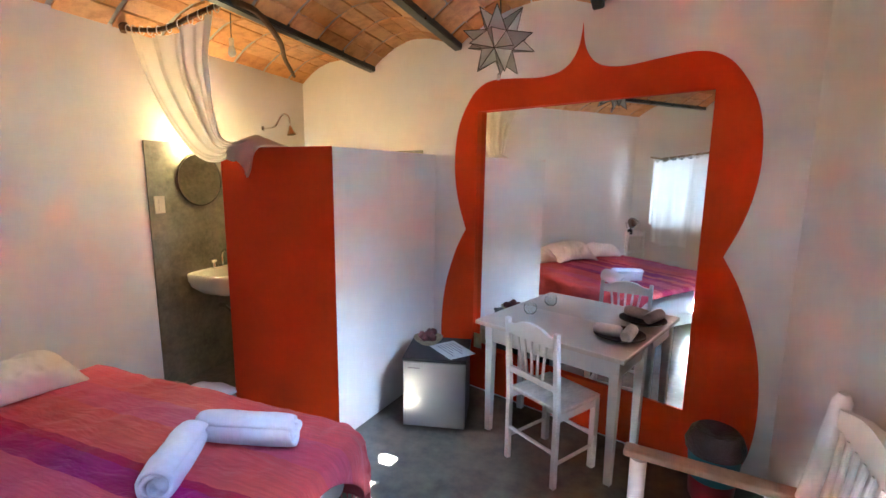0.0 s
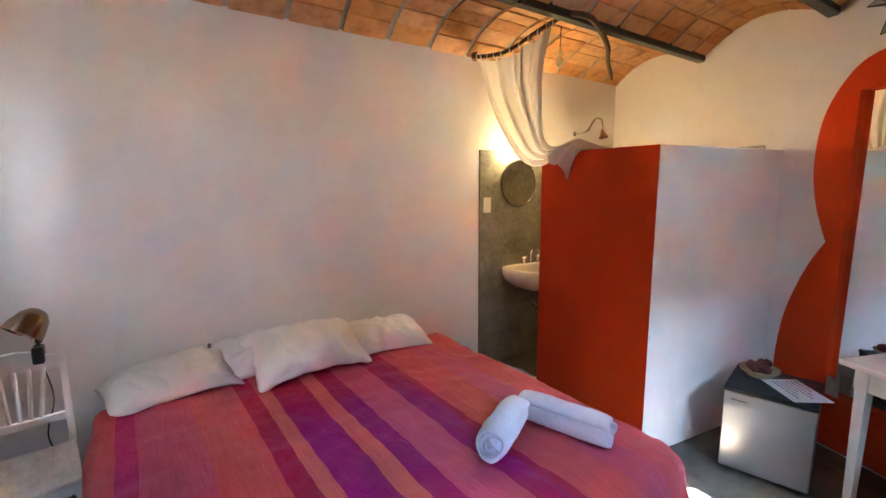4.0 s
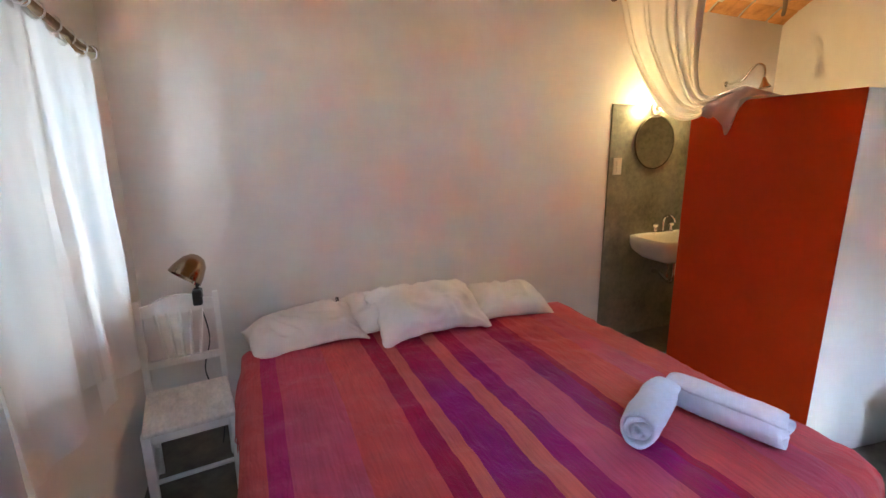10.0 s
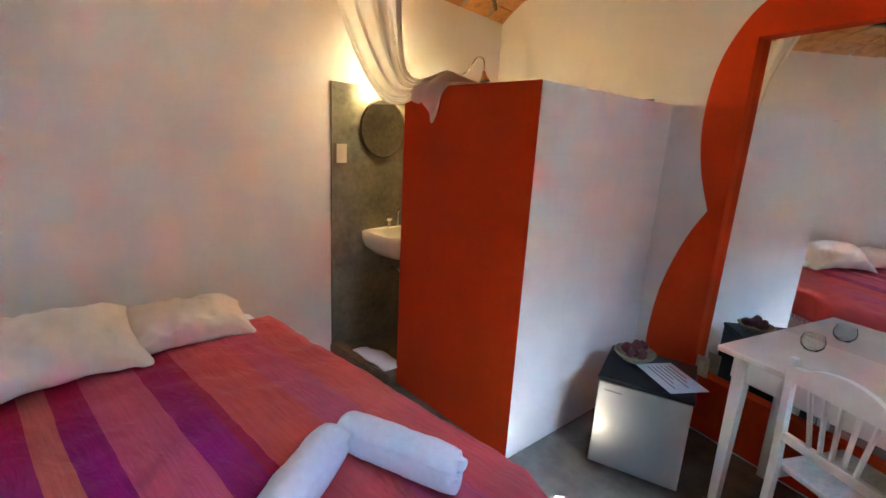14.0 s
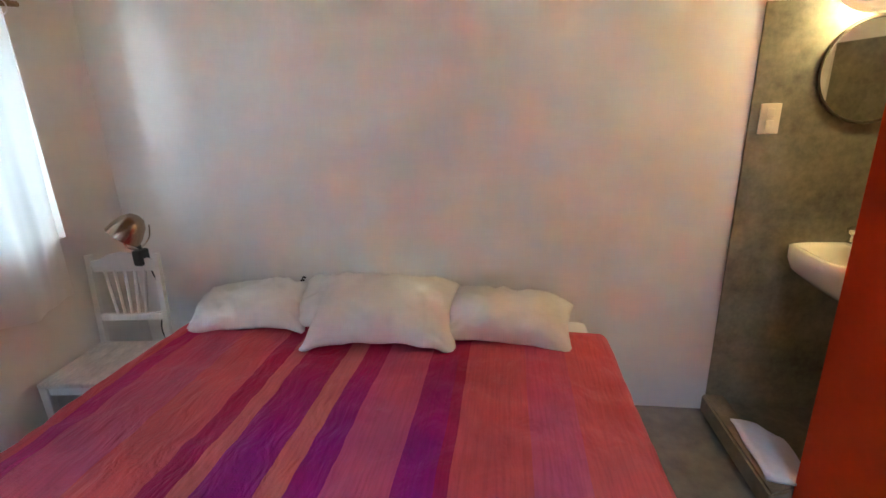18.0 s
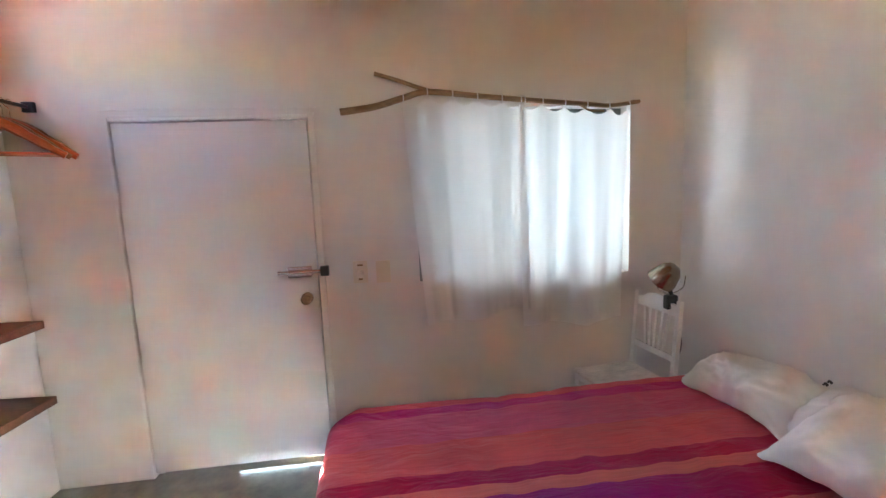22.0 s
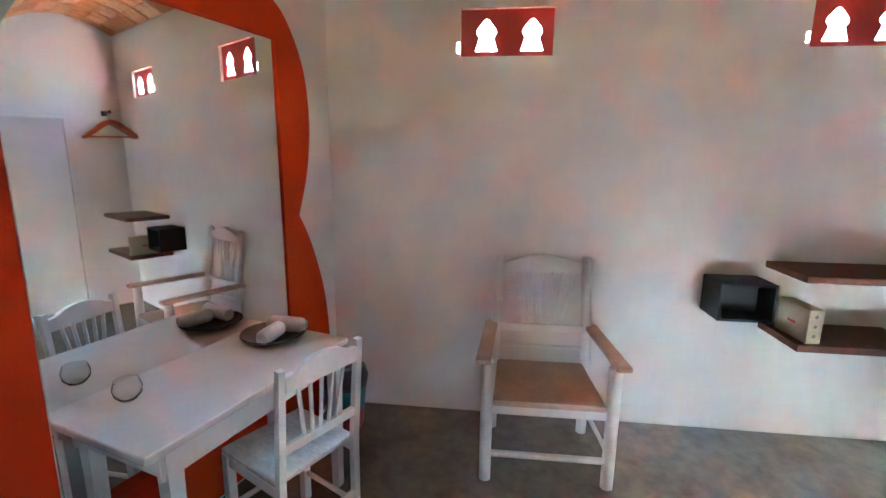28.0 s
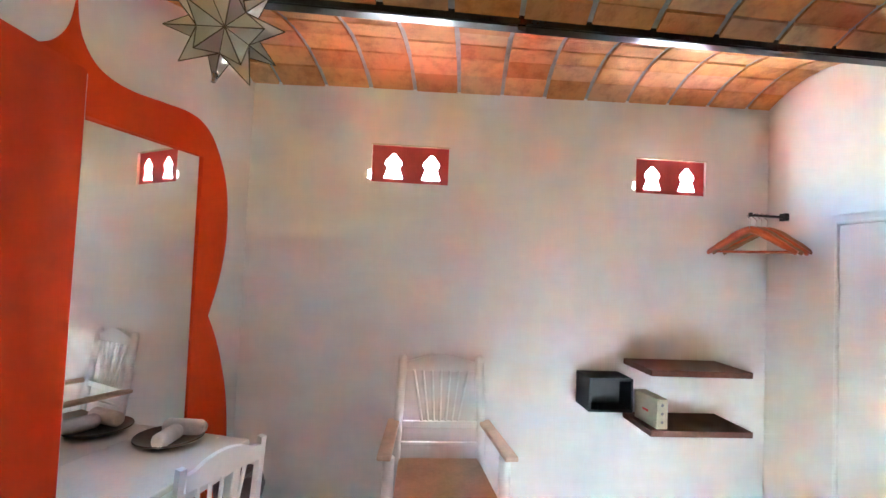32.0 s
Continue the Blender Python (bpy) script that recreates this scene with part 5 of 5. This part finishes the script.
def napkin(a, b, r, label):
    a, b = Vector(a), Vector(b)
    m = Matrix.Translation(a) @ (b - a).to_track_quat("Z", "Y").to_matrix().to_4x4()
    n = thing("rolled_napkin", m, label, "napkin", "rolled napkins")
    ln = (b - a).length
    part("roll", lathe(bmesh.new(), [(0.006, 0.004), (r * 0.75, 0.0), (r * 0.97, 0.014), (r, ln * 0.5), (r * 0.97, ln - 0.014), (r * 0.75, ln), (0.006, ln - 0.004)], 20), NAPKIN, n, smooth=True)
    bm = bmesh.new()
    tube(bm, [((0.006 + r * 0.6 * k / 30) * math.cos(0.55 * k) , (0.006 + r * 0.6 * k / 30) * math.sin(0.55 * k), -0.001) for k in range(31)], 0.0022, 4)
    part("rolled_edge", bm, NAPKIN, n, "visible spiral of the roll")
    return n


napkin((1.005, 3.42, 0.803), (1.045, 3.60, 0.80), 0.036, "rolled beige napkin resting on the dark plate")
napkin((0.835, 3.55, 0.80), (0.985, 3.525, 0.80), 0.035, "rolled beige napkin lying across the plate")
gl = thing("glass_cup", pose(0.405, 3.83, 0.751), "small clear round glass cup", "glass")
part("cup", lathe(bmesh.new(), [(0.0005, 0.0), (0.026, 0.0), (0.043, 0.02), (0.046, 0.045), (0.038, 0.07), (0.0365, 0.07), (0.0435, 0.045), (0.0405, 0.022), (0.024, 0.006), (0.0005, 0.006)], 28), GLASS, gl, smooth=True)

# ---- fridge ----
FA, FB = Vector((-0.334, 3.365)), Vector((0.071, 3.458))
_fa = math.degrees(math.atan2(FB.y - FA.y, FB.x - FA.x))
fg = thing("mini_fridge", pose(FA.x, FA.y, 0, 0, 0, _fa), "small black and silver fridge beside the partition", "fridge")
FW = (FB - FA).length
part("cabinet", new_box((0.0, 0.045, 0.012), (FW, 0.40, 0.475), 0.006), BLACK, fg)
_dd = part("door", new_box((0.002, 0.0, 0.02), (FW - 0.002, 0.042, 0.47), 0.006), STAINLESS, fg, "brushed silver fridge door")
part("badge", new_box((0.035, -0.002, 0.425), (0.115, 0.0, 0.432), 0.0005), INK, _dd, "small grey badge")
part("top_panel", new_box((-0.004, -0.012, 0.476), (FW + 0.004, 0.405, 0.5), 0.007), BLACK, fg, "black plastic top")
for x in (0.04, FW - 0.04):
    for y in (0.05, 0.36):
        part("foot", lathe(bmesh.new(), [(0.016, 0.0), (0.016, 0.012)], 10, pose(x, y, 0)), BLACK, fg)
pp = thing("paper_sheet", pose(-0.075, 3.60, 0.501, 0, 0, -38), "printed white sheet lying on the fridge", "paper")
part("sheet", new_box((-0.14, -0.10, 0), (0.14, 0.10, 0.0015)), PAPER, pp)
for k in range(6):
    part("print_line", new_box((-0.11, 0.065 - 0.024 * k, 0.0015), (0.06 + 0.04 * ((k * 7) % 3 - 1), 0.072 - 0.024 * k, 0.002)), INK, pp)
bk = thing("wicker_bowl", pose(-0.275, 3.66, 0.501), "small wicker bowl with dried dark flowers", "bowl")
part("bowl", lathe(bmesh.new(), [(0.0005, 0.0), (0.06, 0.0), (0.095, 0.03), (0.105, 0.045), (0.098, 0.047), (0.085, 0.03), (0.055, 0.01), (0.0005, 0.01)], 30), WICKER, bk, smooth=True)
_r = random.Random(5)
for k in range(11):
    a, q = _r.uniform(0, 6.28), _r.uniform(0.0, 0.065)
    bm = bmesh.new()
    bmesh.ops.create_icosphere(bm, subdivisions=2, radius=_r.uniform(0.02, 0.03), matrix=pose(q * math.cos(a), q * math.sin(a), 0.045 + _r.uniform(0, 0.02)))
    for v in bm.verts:
        v.co += v.normal * 0.007 * noise.noise(v.co * 60)
    part("dried_flower", bm, DARK_FRUIT, bk)

# ---- bin in the corner ----
bn = thing("waste_bin", pose(1.475, 3.36, 0), "teal plastic waste bin lined with a dark bag", "bin")
part("tub", lathe(bmesh.new(), [(0.0005, 0.0), (0.095, 0.0), (0.105, 0.02), (0.112, 0.13)], 28), BIN_RED, bn, "red lower half", smooth=True)
part("upper_tub", lathe(bmesh.new(), [(0.113, 0.13), (0.128, 0.31), (0.132, 0.315), (0.124, 0.31), (0.108, 0.13)], 28), TEAL, bn, "teal upper half", smooth=True)
bm = lathe(bmesh.new(), [(0.132, 0.275), (0.135, 0.295), (0.139, 0.318), (0.127, 0.365), (0.10, 0.392), (0.04, 0.375), (0.004, 0.36)], 40)
for v in bm.verts:
    v.co.xy *= 1 + 0.07 * noise.noise(Vector((v.co.x * 22, v.co.y * 22, v.co.z * 9)))
part("bin_bag", bm, BIN_BAG, bn, "dark crumpled bag", smooth=True)

# ---- shelves, safe and box ----
def east_frame(y, z):
    p = SE + EAST * (y / EAST.y)
    n = -EAST_OUT
    return Matrix(((EAST.x, n.x, 0, p.x), (EAST.y, n.y, 0, p.y), (0, 0, 1, z), (0, 0, 0, 1)))


for y, z in ((0.365, 1.042), (0.36, 0.69)):
    s = thing("wall_shelf", east_frame(y, z), "thick dark brown wooden wall shelf", "shelf", "brown wall shelves")
    part("board", new_box((0.0, 0.001, -0.036), (0.635, 0.355, 0.0), 0.003), BROWN_WOOD, s)
    for x in (0.12, 0.5):
        part("shelf_bracket", new_box((x, 0.001, -0.046), (x + 0.02, 0.18, -0.036)), BLACK, s)
sf = thing("safe", east_frame(1.036, 0.75), "small black steel safe fixed to the wall", "safe")
bm = new_box((0.0, 0.001, 0.0), (0.28, 0.02, 0.205), 0.003)
for lo, hi in (((0.0, 0.02, 0.0), (0.014, 0.22, 0.205)), ((0.266, 0.02, 0.0), (0.28, 0.22, 0.205)), ((0.014, 0.02, 0.0), (0.266, 0.22, 0.014)), ((0.014, 0.02, 0.191), (0.266, 0.22, 0.205))):
    box(bm, lo, hi, 0.002)
part("body", bm, SAFE_BLACK, sf)
# black sheet set inside stands for the dark open interior
part("inner_panel", new_box((0.016, 0.06, 0.016), (0.264, 0.07, 0.189), 0.002), BLACK, sf, "black panel standing for the safe's dark open inside")
bx = thing("card_box", east_frame(0.864, 0.691), "pale card box with red print on the shelf", "box")
part("carton", new_box((0.0, 0.09, 0.0), (0.07, 0.33, 0.175), 0.003, pose(0.03, 0, 0, 0, 0, 3)), PALE_BOX, bx)
part("red_print", new_box((0.0702, 0.18, 0.075), (0.0712, 0.24, 0.088), 0, pose(0.03, 0, 0, 0, 0, 3)), RED_INK, bx, "red line of print")
part("red_print", new_box((-0.0012, 0.18, 0.075), (-0.0002, 0.24, 0.088), 0, pose(0.03, 0, 0, 0, 0, 3)), RED_INK, bx, "red line of print")
for k in range(3):
    part("finger_hole", lathe(bmesh.new(), [(0.009, 0.0), (0.009, 0.001)], 12, pose(0.03, 0, 0, 0, 0, 3) @ pose(0.035, 0.33, 0.04 + 0.05 * k, -90, 0, 0)), INK, bx)

# ---- hanger rail ----
hr = thing("hanger_rail", pose(1.315, 0.0, 2.02), "short black hanger rail fixed to the wall", "rail")
part("bracket", new_box((-0.025, 0.0, -0.025), (0.025, 0.03, 0.025), 0.004), BLACK, hr)
part("bar", new_box((-0.008, 0.03, -0.008), (0.008, 0.27, 0.008), 0.003), BLACK, hr)
part("end_stop", new_box((-0.011, 0.262, -0.011), (0.011, 0.275, 0.016), 0.002), BLACK, hr)


def hanger(y, twist, mat, label, bar=True):
    h = thing("clothes_hanger", pose(1.315, y, 2.028, 0, 0, twist) @ Matrix.Diagonal((1.2, 1.2, 1.2, 1)), label, "hanger", "wooden hangers")
    bm = bmesh.new()
    tube(bm, smooth_path([(0.0, 0, -0.085), (0, 0, -0.05), (0.0, 0, -0.03), (0.016, 0, -0.012), (0.0, 0, 0.006), (-0.013, 0, -0.004)], 5), 0.002, 6)
    part("hook", bm, CHROME, h)
    for s in (-1, 1):
        pts = smooth_path([(0, 0, -0.085), (s * 0.05, 0, -0.104), (s * 0.13, 0, -0.16), (s * 0.205, 0.01, -0.213)], 5)
        part("shoulder", new_tube(pts, [0.021] * 8 + [0.018] * 4 + [0.014] * 4, 8), mat, h, smooth=True)
    if bar:
        part("trouser_bar", new_tube([(-0.18, 0, -0.205), (0.18, 0, -0.205)], 0.006, 8), mat, h, smooth=True)
    return h


hanger(0.268, 36, HANGER_WOOD, "orange varnished wooden clothes hanger")
hanger(0.226, 41, PALE_HANGER, "pale wooden clothes hanger")
hanger(0.184, 33, HANGER_WOOD, "reddish wooden clothes hanger")
hanger(0.142, 44, PALE_HANGER, "brown wooden clothes hanger")

# ---- clip lamp on the bedside chair ----
lp = thing("clip_lamp", pose(-1.915, 0.30, 0.88) @ Matrix.Diagonal((1.22, 1.22, 1.22, 1)), "black clip-on lamp with polished bronze shade", "lamp")
part("clamp", new_box((-0.028, -0.018, -0.035), (0.028, 0.018, 0.03), 0.008), BLACK, lp)
part("neck", new_tube(smooth_path([(0, 0, 0.03), (0.004, 0.0, 0.06), (-0.004, 0.004, 0.09)], 4), 0.010, 8), BLACK, lp, smooth=True)
_hm = Matrix.Translation((0.012, -0.008, 0.125)) @ Vector((0.35, -0.55, -0.75)).to_track_quat("Z", "Y").to_matrix().to_4x4()
bm = lathe(bmesh.new(), [(0.010, -0.052), (0.028, -0.046), (0.048, -0.022), (0.062, 0.022), (0.066, 0.048), (0.064, 0.05), (0.059, 0.022), (0.045, -0.018), (0.025, -0.041), (0.008, -0.046)], 32, _hm)
part("shade", bm, SHADE_METAL, lp, "polished bronze bowl shade", smooth=True)
part("lamp_bulb", lathe(bmesh.new(), [(0.012, -0.03), (0.014, -0.01), (0.027, 0.012), (0.026, 0.03), (0.005, 0.042)], 14, _hm), CERAMIC, lp, "unlit white bulb", smooth=True)
part("bail", new_tube(smooth_path([(-0.065, 0.01, 0.115), (-0.06, 0.0, 0.06), (0.0, 0.0, 0.035), (0.06, 0.0, 0.06), (0.065, 0.01, 0.115)], 5), 0.004, 6), CHROME, lp, smooth=True)
part("cord", new_tube(smooth_path([(-0.02, 0.0, -0.03), (-0.045, 0.02, -0.2), (-0.03, -0.01, -0.35), (-0.06, 0.04, -0.55), (-0.05, 0.0, -0.80), (0.05, -0.05, -0.835), (0.2, -0.1, -0.836)], 6), 0.003, 6), BLACK, lp, "thin dark cord")

# socket on the mirror wall beside the fridge
_o = thing("wall_socket", WALL_M @ pose(-0.72, 0.40, 0.0048), "ivory wall socket low beside the fridge", "socket")
part("cover", new_box((-0.036, -0.058, 0.0), (0.036, 0.058, 0.008), 0.003), IVORY, _o)
part("outlet", new_box((-0.014, -0.03, 0.008), (0.014, 0.03, 0.011), 0.002), CERAMIC, _o)
